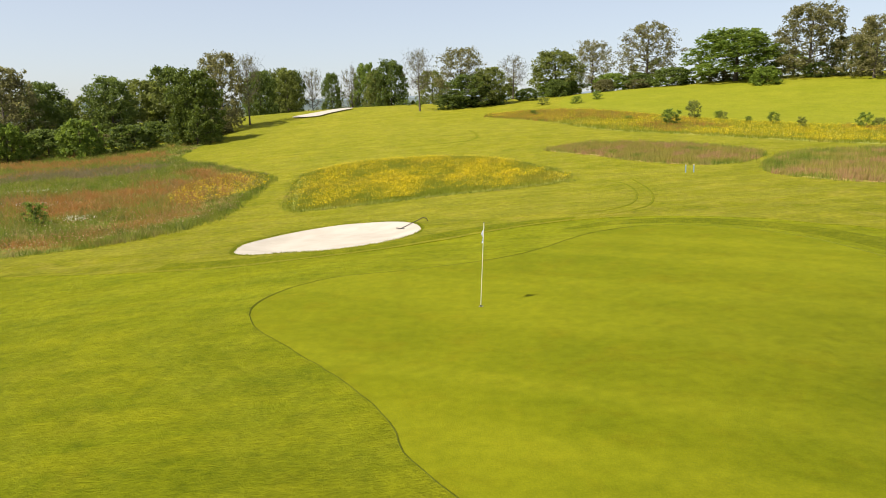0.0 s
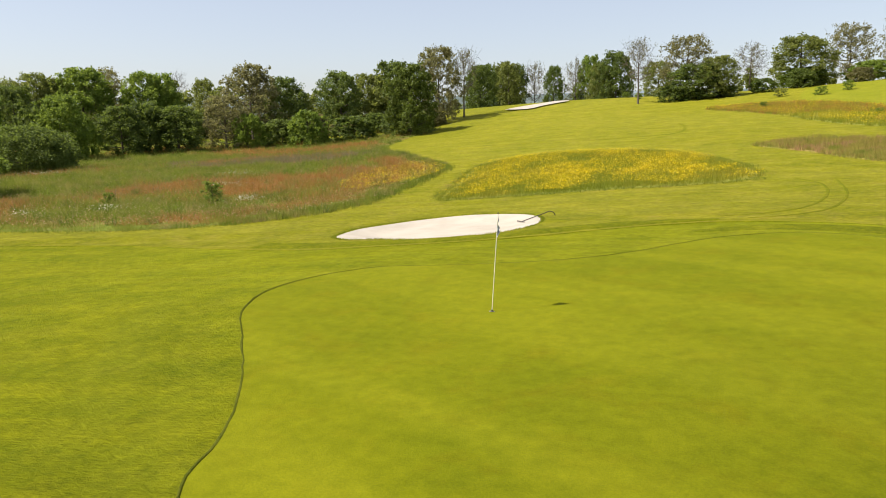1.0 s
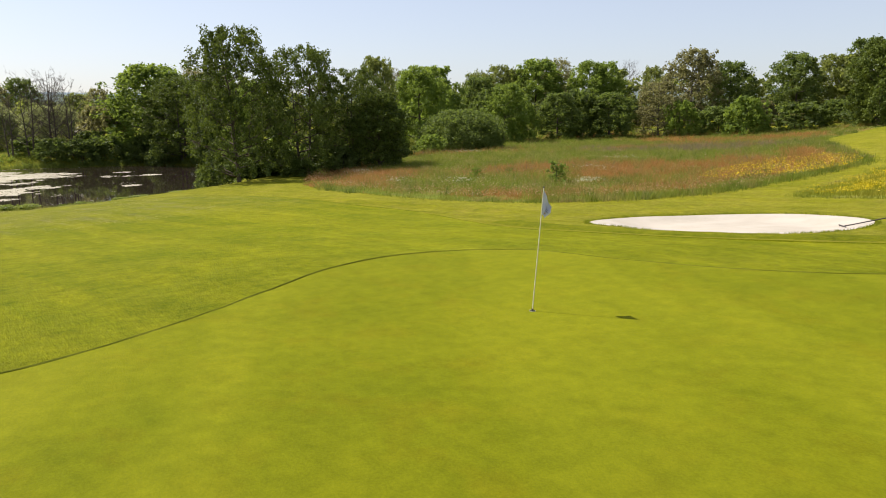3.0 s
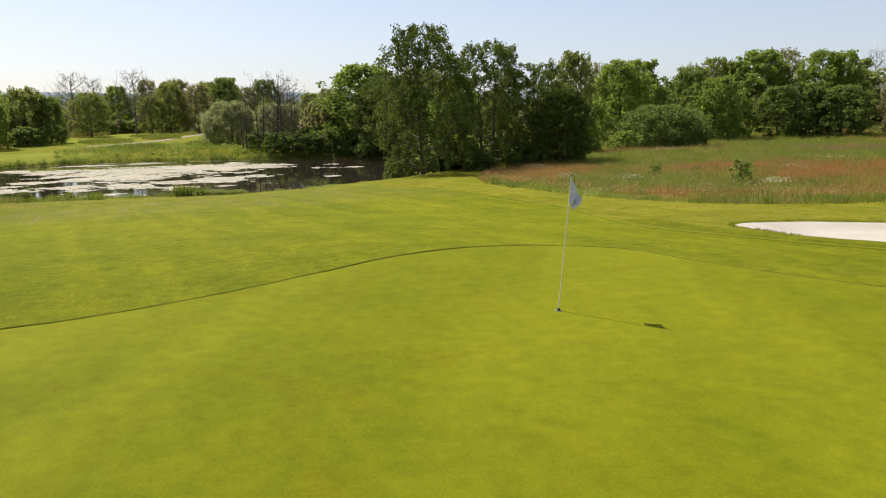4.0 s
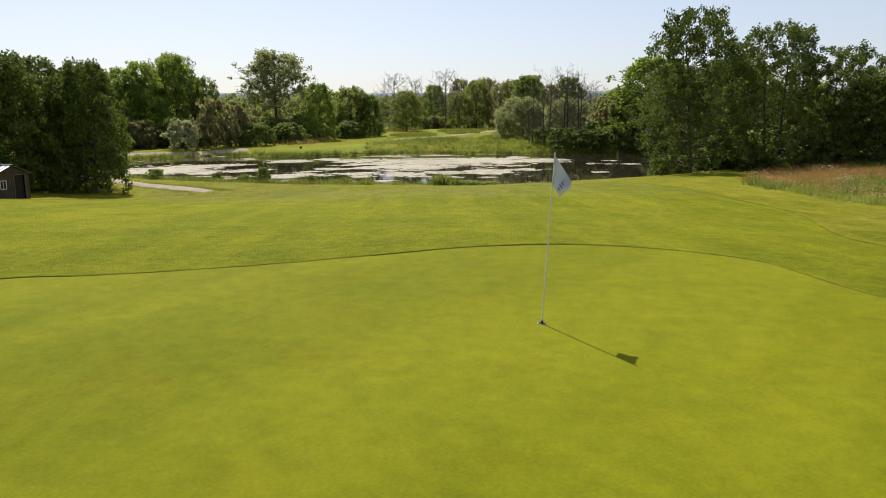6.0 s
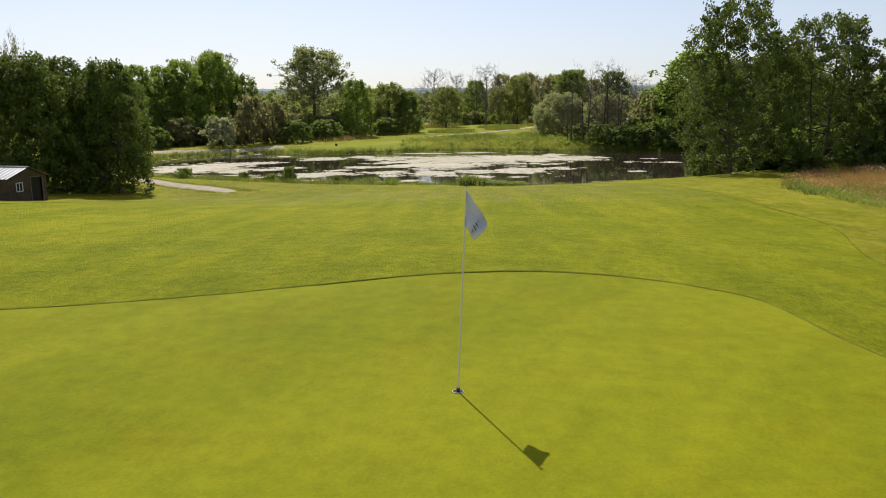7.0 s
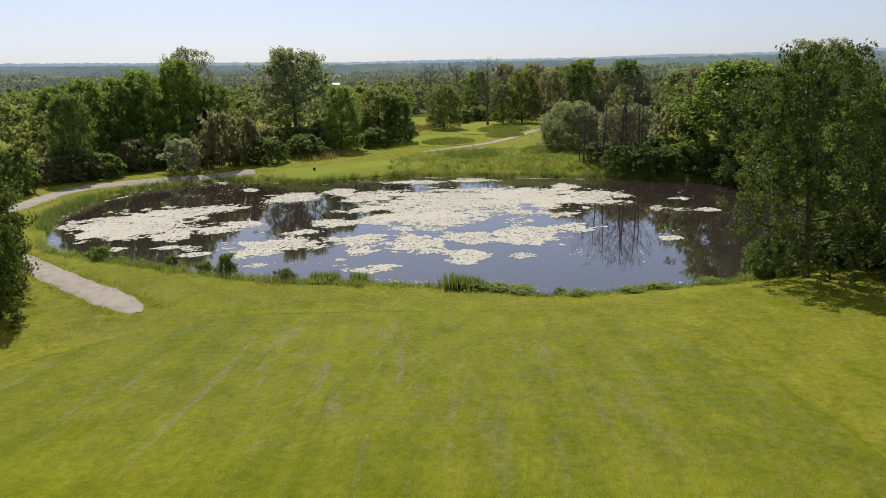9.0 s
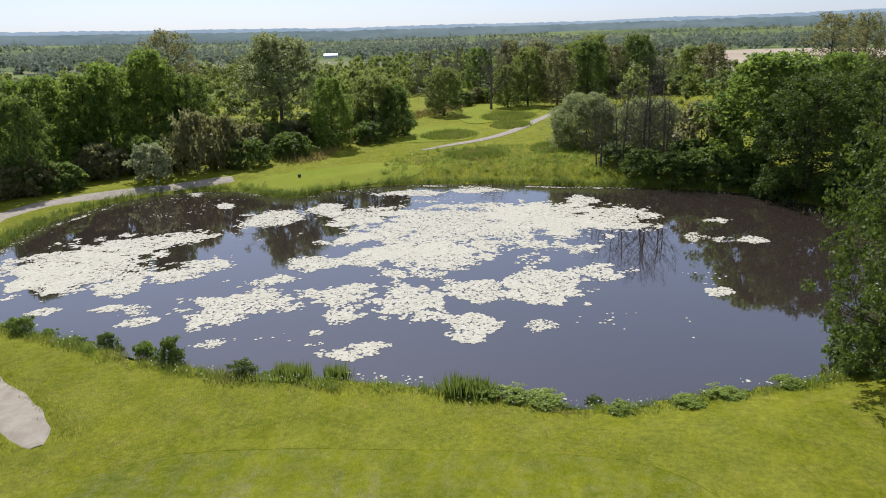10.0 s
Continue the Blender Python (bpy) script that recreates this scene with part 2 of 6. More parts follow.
for at, tone in ((0.0, (0.075, 0.1, 0.03)), (0.3, (0.12, 0.145, 0.045)), (0.5, (0.085, 0.11, 0.035)), (0.68, (0.17, 0.155, 0.08)), (0.8, (0.14, 0.17, 0.05))):
    stop = far_ramp.color_ramp.elements[0] if at == 0 else far_ramp.color_ramp.elements.new(at)
    stop.position, stop.color = at, (*tone, 1)
far_nt.links.new(far_cells.outputs["Color"], far_ramp.inputs["Fac"])
far_bsdf = far_nt.nodes["Principled BSDF"]
far_nt.links.new(mixed(far_nt, 0.75, far_bsdf.inputs["Base Color"].links[0].from_socket, far_ramp.outputs["Color"]), far_bsdf.inputs["Base Color"])
M_PLOUGH = solid("bare_field", (0.30, 0.23, 0.15), (0.36, 0.29, 0.2), 0.95, 0.02, 0.3, 0, 1.0, 0.1)
M_SAND = solid("bunker_sand", (0.37, 0.33, 0.265), (0.44, 0.395, 0.325), 0.95, 0.8, 0.5, 0, 14, 0.1)
M_GRAVEL = solid("gravel", (0.22, 0.18, 0.13), (0.31, 0.265, 0.195), 0.95, 1.6, 0.25, 0, 45, 0.15)
M_BARK = solid("bark", (0.055, 0.042, 0.03), (0.11, 0.09, 0.065), 0.9, 3.0, 0.8, 0, 14, 0.15, ((1, 1, 0.25), 0))
M_PALEBARK = solid("pale_bark", (0.09, 0.074, 0.056), (0.15, 0.128, 0.1), 0.9, 2.0, 0.8, 0, 10, 0.15, ((1, 1, 0.25), 0))
M_ALDER = leafy("alder_leaf", (0.015, 0.03, 0.005), (0.132, 0.17, 0.029), (0.34, 0.44, 0.05), 0.17, 0.25, 0.6)
M_FRESH = leafy("fresh_leaf", (0.036, 0.066, 0.011), (0.185, 0.245, 0.04), (0.46, 0.6, 0.08), 0.36, 0.35, 0.6)
M_DARK = leafy("dark_leaf", (0.022, 0.038, 0.009), (0.125, 0.16, 0.04), (0.38, 0.5, 0.075), 0.32, 0.35, 0.6)
M_HERB = leafy("herb_leaf", (0.11, 0.16, 0.018), (0.28, 0.33, 0.05), (0.42, 0.5, 0.08), 0.35, 0.2, 0.55)
M_OLIVE = leafy("olive_leaf", (0.048, 0.064, 0.015), (0.205, 0.218, 0.06), (0.48, 0.55, 0.1), 0.37, 0.35, 0.6)
M_BROWN = leafy("bronze_leaf", (0.08, 0.075, 0.032), (0.21, 0.195, 0.085), (0.48, 0.46, 0.15), 0.38, 0.4, 0.5)
M_SILVER = leafy("willow_leaf", (0.12, 0.135, 0.048), (0.32, 0.335, 0.13), (0.5, 0.54, 0.18), 0.34, 0.3)
M_BLOSSOM = leafy("may_blossom", (0.11, 0.14, 0.035), (0.42, 0.42, 0.25), (0.5, 0.52, 0.22), 0.4, 0.1)
# pale greyed leaf: distance haze is mixed into the colour
M_HAZED_WOOD = leafy("far_leaf_hazed", (0.135, 0.158, 0.112), (0.225, 0.252, 0.178), (0.28, 0.31, 0.2), 0.35, 0.0, 0.9)
M_REED = leafy("reed_blade", (0.075, 0.115, 0.014), (0.24, 0.285, 0.045), (0.42, 0.5, 0.07), 0.5, 0.0, 0.5)
M_RUSH = leafy("rush_blade", (0.045, 0.07, 0.012), (0.13, 0.165, 0.03), (0.3, 0.36, 0.06), 0.4, 0.0, 0.55)
M_LIP = leafy("uncut_blade", (0.14, 0.175, 0.008), (0.25, 0.27, 0.02), (0.3, 0.34, 0.03), 0.35, 0.0, 0.6)
M_MEADOW = meadow_mat("meadow_floor", [(0.15, 0.2, 0.022), (0.24, 0.17, 0.045), (0.13, 0.19, 0.022), (0.2, 0.19, 0.05)], 0.0, 0.07)
M_SORREL = meadow_mat("sorrel_stalks", [(0.46, 0.2, 0.055), (0.37, 0.23, 0.06), (0.52, 0.22, 0.08), (0.34, 0.25, 0.06)], 0.45, 0.3)
M_TALLGRASS = meadow_mat("tall_green_grass", [(0.2, 0.27, 0.025), (0.28, 0.31, 0.04), (0.14, 0.215, 0.022), (0.34, 0.3, 0.09)], 0.45, 0.2)
M_DUSKY = meadow_mat("dusky_grass", [(0.25, 0.18, 0.12), (0.21, 0.19, 0.08), (0.3, 0.23, 0.16)], 0.4, 0.2)
M_SEED = leafy("seed_head", (0.3, 0.2, 0.1), (0.5, 0.38, 0.2), (0.45, 0.36, 0.18), 0.35, 0.0, 0.8)
M_RUSTHEAD = leafy("sorrel_head", (0.28, 0.13, 0.06), (0.46, 0.26, 0.13), (0.45, 0.26, 0.12), 0.35, 0.0, 0.8)
M_YELLOW = meadow_mat("buttercup_grass", [(0.3, 0.33, 0.024), (0.37, 0.35, 0.03), (0.26, 0.31, 0.02)], 0.46)
M_YELLOWFLOOR = meadow_mat("buttercup_ground", [(0.19, 0.215, 0.022), (0.25, 0.25, 0.03), (0.16, 0.19, 0.02)], 0.0)
M_PINKFLOOR = meadow_mat("fescue_ground", [(0.26, 0.26, 0.035), (0.36, 0.25, 0.08), (0.24, 0.25, 0.035)], 0.0, 0.2)
M_PINKGRASS = meadow_mat("red_fescue", [(0.34, 0.29, 0.05), (0.44, 0.25, 0.13), (0.33, 0.28, 0.06)], 0.32, 0.2, 0.05)
M_BUTTER = leafy("buttercup_petal", (0.66, 0.47, 0.006), (0.74, 0.56, 0.012), (0.6, 0.45, 0.01), 0.25, 0.0, 0.4)
M_WHITEBLOOM = leafy("umbel_bloom", (0.5, 0.48, 0.33), (0.62, 0.6, 0.44), (0.5, 0.48, 0.34), 0.2, 0.0, 0.7)
M_ALGAE = leafy("pond_bloom", (0.38, 0.345, 0.25), (0.5, 0.46, 0.345), (0.45, 0.42, 0.25), 0.05, 0.0, 0.9)
M_WOOD = solid("weathered_boards", (0.05, 0.036, 0.024), (0.09, 0.066, 0.046), 0.85, 1.5, 0.5, 0, 8, 0.2, ((1, 1, 0.15), 0))
M_TIN = solid("sheet_roof", (0.2, 0.21, 0.22), (0.28, 0.29, 0.3), 0.45, 1.0, 0.1, 0.6, 12)
# near-black for the shade inside shed and hole; also window and bin lid
M_BLACK = solid("dark_inside", (0.012, 0.011, 0.01), (0.02, 0.018, 0.015), 0.9, 2.0)
M_POLE = solid("white_fibreglass", (0.62, 0.58, 0.45), (0.7, 0.67, 0.55), 0.35, 4.0, 0.02, 0, 40)
M_CUP = solid("cup_liner", (0.5, 0.5, 0.48), (0.6, 0.6, 0.58), 0.5, 4.0, 0.05)
M_FLAG = leafy("flag_cloth", (0.36, 0.38, 0.45), (0.4, 0.42, 0.49), (0.36, 0.38, 0.46), 0.1, 0.0, 0.7)
M_INK = solid("flag_print", (0.05, 0.05, 0.06), (0.09, 0.08, 0.08), 0.8, 9.0)
M_GOLD = solid("flag_gold_print", (0.3, 0.2, 0.06), (0.36, 0.25, 0.09), 0.8, 9.0)
M_BLUE = solid("blue_paint", (0.16, 0.27, 0.42), (0.22, 0.33, 0.48), 0.5, 9.0)
M_DARKMETAL = solid("dark_handle", (0.035, 0.03, 0.028), (0.06, 0.05, 0.045), 0.5, 9.0)
M_ROOFWHITE = solid("pale_sheet_roof", (0.4, 0.42, 0.45), (0.46, 0.48, 0.5), 0.5, 0.5)
# ridge colours carry painted haze, bluer and paler on the farther one
M_HAZED_RIDGE = solid("far_ridge_hazed", (0.085, 0.11, 0.105), (0.125, 0.15, 0.14), 1.0, 0.01, 0.0, 0, 0.03, 0.0)
M_HAZED_RIDGE_BACK = solid("farthest_ridge_hazed", (0.16, 0.2, 0.22), (0.2, 0.24, 0.26), 1.0, 0.006, 0.0, 0, 0.02, 0.0)
M_STRAW = leafy("dry_straw", (0.36, 0.32, 0.11), (0.5, 0.43, 0.19), (0.5, 0.45, 0.2), 0.2, 0.0, 0.7)

M_WATER, wt, wb = nodes_of("pond_water")
wb.inputs["Base Color"].default_value = (0.029, 0.021, 0.016, 1)
wb.inputs["Roughness"].default_value = 0.03
wb.inputs["IOR"].default_value = 2.05
wb.inputs["Specular IOR Level"].default_value = 0.5
wco = wt.nodes.new("ShaderNodeTexCoord").outputs["Object"]
ripple = noise_fac(wt, wco, 0.8, 3, 0.2, 0.8)
wbp = add(wt, "ShaderNodeBump", Strength=0.06, Distance=0.03)
wt.links.new(ripple, wbp.inputs["Height"])
wt.links.new(wbp.outputs["Normal"], wb.inputs["Normal"])


# the lie of the land: broad swells (x, y, radius, height)
NEAR_SWELLS = [(1, 17, 5, -0.234), (0, 18, 12, 0.455), (-4, 14, 7, -0.023), (5, 24, 9, -0.106), (8, 12, 9, -0.1),
          (-12, 28, 14, -0.192), (10, 35, 20, 0.302), (14, 14, 16, -0.232), (-20, 10, 16, -0.806), (-35, -8, 18, -1.504),
          (-30, 35, 20, -0.451), (-45, 12, 14, -0.454), (0, 0, 20, 0.051), (-25, 100, 30, 0.552), (-5, 150, 30, -2.379),
          (-45, 135, 28, 0.096), (20, 75, 30, 0.391), (-30, 10, 25, 0.696), (-50, 25, 25, -0.364)]
WIDE_SWELLS = [(-70, 0, 35, -2.766), (-10, 50, 25, -0.786), (-45, 60, 35, -0.356), (40, 60, 40, 0.075), (70, 110, 50, 0.225),
          (0, 110, 45, 1.484), (-60, 120, 45, -2.734), (-20, 170, 50, 6.713), (50, 180, 60, 7.527), (-120, 60, 50, -1.557),
          (-130, 0, 45, -0.025), (-110, -50, 45, -1.036), (-60, -50, 45, -1.382), (-120, 140, 60, 3.569), (0, -40, 45, 0.031),
          (-190, -20, 60, -0.307), (110, 170, 60, 9.5), (100, 70, 45, 2.659), (-90, 190, 60, 3.697)]
WATER = -3.02


def spline(pts, n, closed=True):
    """A smooth curve through points, n steps a span."""
    p = np.array(pts, float)
    k = len(p)
    out = []
    for i in range(k if closed else k - 1):
        a, b, c, d = (p[(i + j) % k] if closed else p[min(max(i + j, 0), k - 1)] for j in (-1, 0, 1, 2))
        t = np.linspace(0, 1, n, endpoint=False)[:, None]
        out.append(0.5 * (2 * b + (c - a) * t + (2 * a - 5 * b + 4 * c - d) * t * t + (3 * b - a - 3 * c + d) * t ** 3))
    if not closed:
        out.append(p[-1:])
    return np.vstack(out)


def inside(x, y, poly):
    """Which points lie inside a closed curve."""
    x, y = np.asarray(x, float), np.asarray(y, float)
    hit = np.zeros(x.shape, bool)
    for (x0, y0), (x1, y1) in zip(poly, np.roll(poly, -1, 0)):
        if y0 != y1:
            hit ^= ((y0 > y) != (y1 > y)) & (x < (x1 - x0) * (y - y0) / (y1 - y0) + x0)
    return hit


def gap(x, y, poly):
    """Distance to a closed curve, minus inside."""
    x, y = np.asarray(x, float), np.asarray(y, float)
    best = np.full(x.shape, 1e9)
    for (x0, y0), (x1, y1) in zip(poly, np.roll(poly, -1, 0)):
        dx, dy = x1 - x0, y1 - y0
        t = np.clip(((x - x0) * dx + (y - y0) * dy) / (dx * dx + dy * dy + 1e-9), 0, 1)
        best = np.minimum(best, np.hypot(x - x0 - t * dx, y - y0 - t * dy))
    return np.where(inside(x, y, poly), -best, best)


def ease(a, b, x):
    t = np.clip((x - a) / (b - a), 0, 1)
    return t * t * (3 - 2 * t)


LATTICE = np.random.default_rng(77).uniform(-1, 1, (256, 256))


def drifts(x, y, scale, layer=0, octaves=4, rough=0.5):
    """Smooth noise over the ground, about -1 to 1."""
    x, y = np.asarray(x, float) * scale + 17.3 * layer, np.asarray(y, float) * scale - 9.1 * layer
    out, amp, total = 0.0, 1.0, 0.0
    for k in range(octaves):
        i, j = np.floor(x).astype(int), np.floor(y).astype(int)
        u, v = x - i, y - j
        u, v = u * u * (3 - 2 * u), v * v * (3 - 2 * v)
        a, b = LATTICE[i % 256, j % 256], LATTICE[(i + 1) % 256, j % 256]
        c, d = LATTICE[i % 256, (j + 1) % 256], LATTICE[(i + 1) % 256, (j + 1) % 256]
        out = out + amp * ((a * (1 - u) + b * u) * (1 - v) + (c * (1 - u) + d * u) * v)
        total += amp * amp
        amp *= rough
        x, y = x * 2.03 + 5.7, y * 2.03 + 3.1
    return out / total ** 0.5


POND = spline([(-54, -26), (-51.2, -16), (-49.6, -8.5), (-49.0, -3), (-49.6, 4), (-49.5, 9.5), (-49.2, 14), (-51.5, 19), (-56, 26.5), (-66, 31), (-80, 35), (-93, 34.5),
               (-101, 28), (-103, 15), (-103, 0), (-101.5, -11), (-97, -18), (-92, -22), (-95, -30), (-93, -37), (-86.5, -41), (-77.5, -41), (-67, -37.5), (-60, -32)], 6)
GREEN = spline([(0.2, 9.4), (-0.4, 10.9), (-1.3, 12.5), (-2.7, 14.4), (-4.3, 16.5), (-5.0, 18.4), (-4.7, 20.3), (-3.6, 21.8), (-1.5, 22.5), (0.4, 23.3), (1.9, 24.3), (3.3, 25.9), (4.4, 27.7),
                (5.9, 29.5), (8.1, 30.6), (10.6, 29.8), (12.6, 27.6), (13.6, 24.4), (14.5, 18), (15, 11), (12, 6), (7, 4.6), (3, 6.2)], 8)
APRON = spline([(16.3, 28), (14.6, 29.8), (13.0, 31.5), (9.9, 33), (6.1, 33.2), (3.4, 32.1), (1.3, 30.6), (-0.5, 28.8), (-2.7, 27.2), (-5.3, 26.0), (-8.2, 25.2), (-11.3, 25.5), (-15.2, 26.2),
                (-18.5, 26.4), (-22.5, 25.7), (-30.0, 24.6), (-37, 21.6), (-41, 19), (-43.4, 16), (-43.6, 11), (-43.1, 6), (-42.4, 1.2), (-40.8, -3), (-37, -6.5), (-29, -8.5), (-15, -9), (0, -9), (12, -6), (19, 4), (20, 18)], 6)
BUNKER = spline([(-9.5, 29.9), (-9.9, 32.9), (-8.7, 35.8), (-6.4, 37.4), (-3.7, 37.1), (-2.3, 35.6), (-1.8, 33.0), (-2.6, 30.8), (-4.8, 29.5), (-6.4, 28.8), (-7.9, 28.4), (-8.9, 28.8)], 8)
BUNKER_FAR = spline([(-39, 153), (-33.6, 152), (-31.5, 157), (-28, 166), (-31, 168), (-35, 160)], 6)
PATCH = spline([(-11.3, 45.4), (-13.2, 53), (-15.4, 64), (-14.0, 71), (-8.0, 75), (1.0, 72.5), (6.3, 63), (7.7, 54), (5.0, 50.4), (-0.9, 48.6), (-6.3, 46.2), (-9.6, 44.9)], 6)
MEADOW = spline([(-41, 30), (-34, 28.6), (-28, 29.4), (-22, 30.7), (-18.3, 33.4), (-15.9, 38.6), (-15.4, 43.5), (-16.3, 51), (-17.4, 60), (-18.6, 66), (-22.8, 71.5), (-29, 79), (-36, 88), (-43, 105), (-46.2, 120),
                 (-46, 133), (-60, 126), (-79, 119), (-96, 112), (-110, 105), (-118, 88), (-106, 66), (-88, 48), (-70, 40), (-56, 37), (-48, 33)], 5)
PINK = spline([(7.8, 76.0), (14, 80.2), (21.7, 77), (26, 68), (24.4, 61.6), (19.6, 57.8), (15.3, 61.6), (11.6, 69.4)], 6)
PINK_EAST = spline([(21.4, 53), (26, 62.5), (31.5, 66.5), (40, 66), (46, 55), (38, 45), (28, 42), (22.4, 46)], 6)
GOLD = spline([(2, 138), (11, 117), (17, 99), (25, 89), (31, 81), (39, 70), (55, 62), (64, 70), (52, 86), (42, 98), (31.5, 112), (17, 136)], 5)
HAY = spline([(17, 136), (31.5, 112), (42, 98), (52, 86), (66, 74), (100, 80), (120, 110), (95, 146), (70, 151), (50, 158), (32, 168), (20, 165)], 5)
TEE = spline([(-94, -33), (-92.6, -23), (-98, -18), (-105.5, -10), (-110, -15), (-107, -22), (-100.5, -28.5)], 6)
TEE_BACK = spline([(-127, -21.5), (-127, -15), (-130, -9), (-141, -10), (-148, -16), (-143, -23.5)], 6)
TEE_FAR = spline([(-150, -12), (-168, -4), (-185, -4), (-200, -12), (-187, -20), (-165, -19)], 6)


def land(x, y):
    """Height of the ground."""
    x, y = np.asarray(x, float), np.asarray(y, float)
    z = np.zeros(np.broadcast(x, y).shape)
    for cx, cy, r, h in NEAR_SWELLS + WIDE_SWELLS:
        z = z + h * np.exp(-((x - cx) ** 2 + (y - cy) ** 2) / r ** 2)
    r = np.hypot(x + 40, y - 20)
    far = ease(260, 2300, r)
    z = z + 8 * ease(180, 420, r) + 45 * far ** 1.5 * (1 + 0.16 * np.sin(x / 310.0 + 1) * np.cos(y / 270.0))
    x, y = np.broadcast_to(x, z.shape), np.broadcast_to(y, z.shape)
    near_pond = (x > -125) & (x < -40) & (y > -60) & (y < 55)
    if near_pond.any():
        z = np.array(z, float)
        z[near_pond] = banked(x[near_pond], y[near_pond], z[near_pond])
    d = np.hypot((x + 6.0) / 4.6, (y - 33.0) / 5.0)
    return z - 0.28 * ease(1.0, 0.55, d)


def banked(x, y, z):
    """The pond's bed and its banks."""
    d = gap(x, y, POND)
    shore = WATER + 0.16
    out = shore + (np.maximum(z, shore) - shore) * ease(0.2, 5.0, d)
    return np.where(d < 0, WATER - 0.25 - 0.9 * ease(0, 5, -d), np.where(d < 0.35, shore - (0.35 - d) / 0.35 * 0.45, out))


# mesh helpers
def mesh_of(name, verts, faces, mats, smooth=True, index=None):
    me = bpy.data.meshes.new(name)
    me.from_pydata(verts.tolist() if isinstance(verts, np.ndarray) else verts, [], faces.tolist() if isinstance(faces, np.ndarray) else faces)
    for m in mats if isinstance(mats, (list, tuple)) else [mats]:
        me.materials.append(m)
    if smooth:
        me.polygons.foreach_set("use_smooth", np.ones(len(me.polygons), bool))
    if index is not None:
        me.polygons.foreach_set("material_index", np.asarray(index, np.int32))
    me.update()
    return me


def part(name, bm, mat, parent, label=""):
    """Links a bmesh or a mesh as one mesh object under a thing or a part."""
    if isinstance(bm, bpy.types.Mesh):
        me = bm
    else:
        me = bpy.data.meshes.new(name)
        bm.to_mesh(me)
        bm.free()
        me.materials.append(mat)
    ob = new(name, me)
    ob.parent = parent
    if label:
        ob["label"] = label
    return ob


def stand(name, at, label, category, group="", turn=0.0):
    """An empty at a thing's base."""
    e = new(name)
    e.matrix_basis = pose(at[0], at[1], at[2], 0, 0, turn)
    return tagged(e, label, category, group)


def grid_lines(*spans):
    out = []
    for a, b, step in spans:
        out.append(np.arange(a, b, step))
    return np.concatenate(out)


# the ground, one sheet to the horizon
gx = grid_lines((-4800, -2400, 300), (-2400, -700, 100), (-700, -230, 18), (-230, -115, 3), (-115, -42, 1.1), (-42, -12, 0.9), (-12, 1, 0.4), (1, 18, 0.9), (18, 110, 2.2), (110, 300, 20), (300, 2400, 150), (2400, 4900, 500))
gy = grid_lines((-4800, -2400, 400), (-2400, -400, 100), (-400, -62, 9), (-62, 26, 1.0), (26, 40, 0.4), (40, 60, 1.0), (60, 215, 2.2), (215, 600, 14), (600, 2400, 120), (2400, 4900, 500))
GX, GY = np.meshgrid(gx, gy)
GZ = land(GX, GY)
sunk = inside(GX, GY, BUNKER) & (gap(GX, GY, BUNKER) < -0.3)
GZ = np.where(sunk, GZ - 0.12, GZ)
nx, ny = len(gx), len(gy)
ii, jj = np.meshgrid(np.arange(nx - 1), np.arange(ny - 1))
q = (jj * nx + ii).ravel()
ground = new("ground", mesh_of("ground", np.stack([GX.ravel(), GY.ravel(), GZ.ravel()], 1), np.stack([q, q + 1, q + nx + 1, q + nx], 1), [M_ROUGH, M_FARLAND],
                              index=(np.hypot(GX[:-1, :-1] + 40, GY[:-1, :-1] - 60) > 235).ravel()))
tagged(ground, "rolling mown grassland of a golf course, dry in patches", "grass", kind="structure")


def sheet(name, outline, middle, off, mat, label, category, rings=40, kind="structure", fall=None):
    """A close-fitting sheet over the ground inside a closed curve, seen round its middle."""
    n = len(outline)
    c = np.array(middle, float)
    s = (np.arange(1, rings + 1) / rings) ** 0.8
    pts = c + s[:, None, None] * (outline - c)[None]
    xy = np.vstack([c[None], pts.reshape(-1, 2)])
    z = land(xy[:, 0], xy[:, 1]) + off
    if fall is not None:
        z[-n:] -= fall
    k = np.arange(n)
    k2 = (k + 1) % n
    faces = [(0, 1 + a, 1 + b) for a, b in zip(k.tolist(), k2.tolist())]
    for r in range(rings - 1):
        o, p = 1 + r * n, 1 + (r + 1) * n
        faces += np.stack([o + k, p + k, p + k2, o + k2], 1).tolist()
    ob = new(name, mesh_of(name, np.column_stack([xy, z]), faces, mat))
    return tagged(ob, label, category, kind=kind)


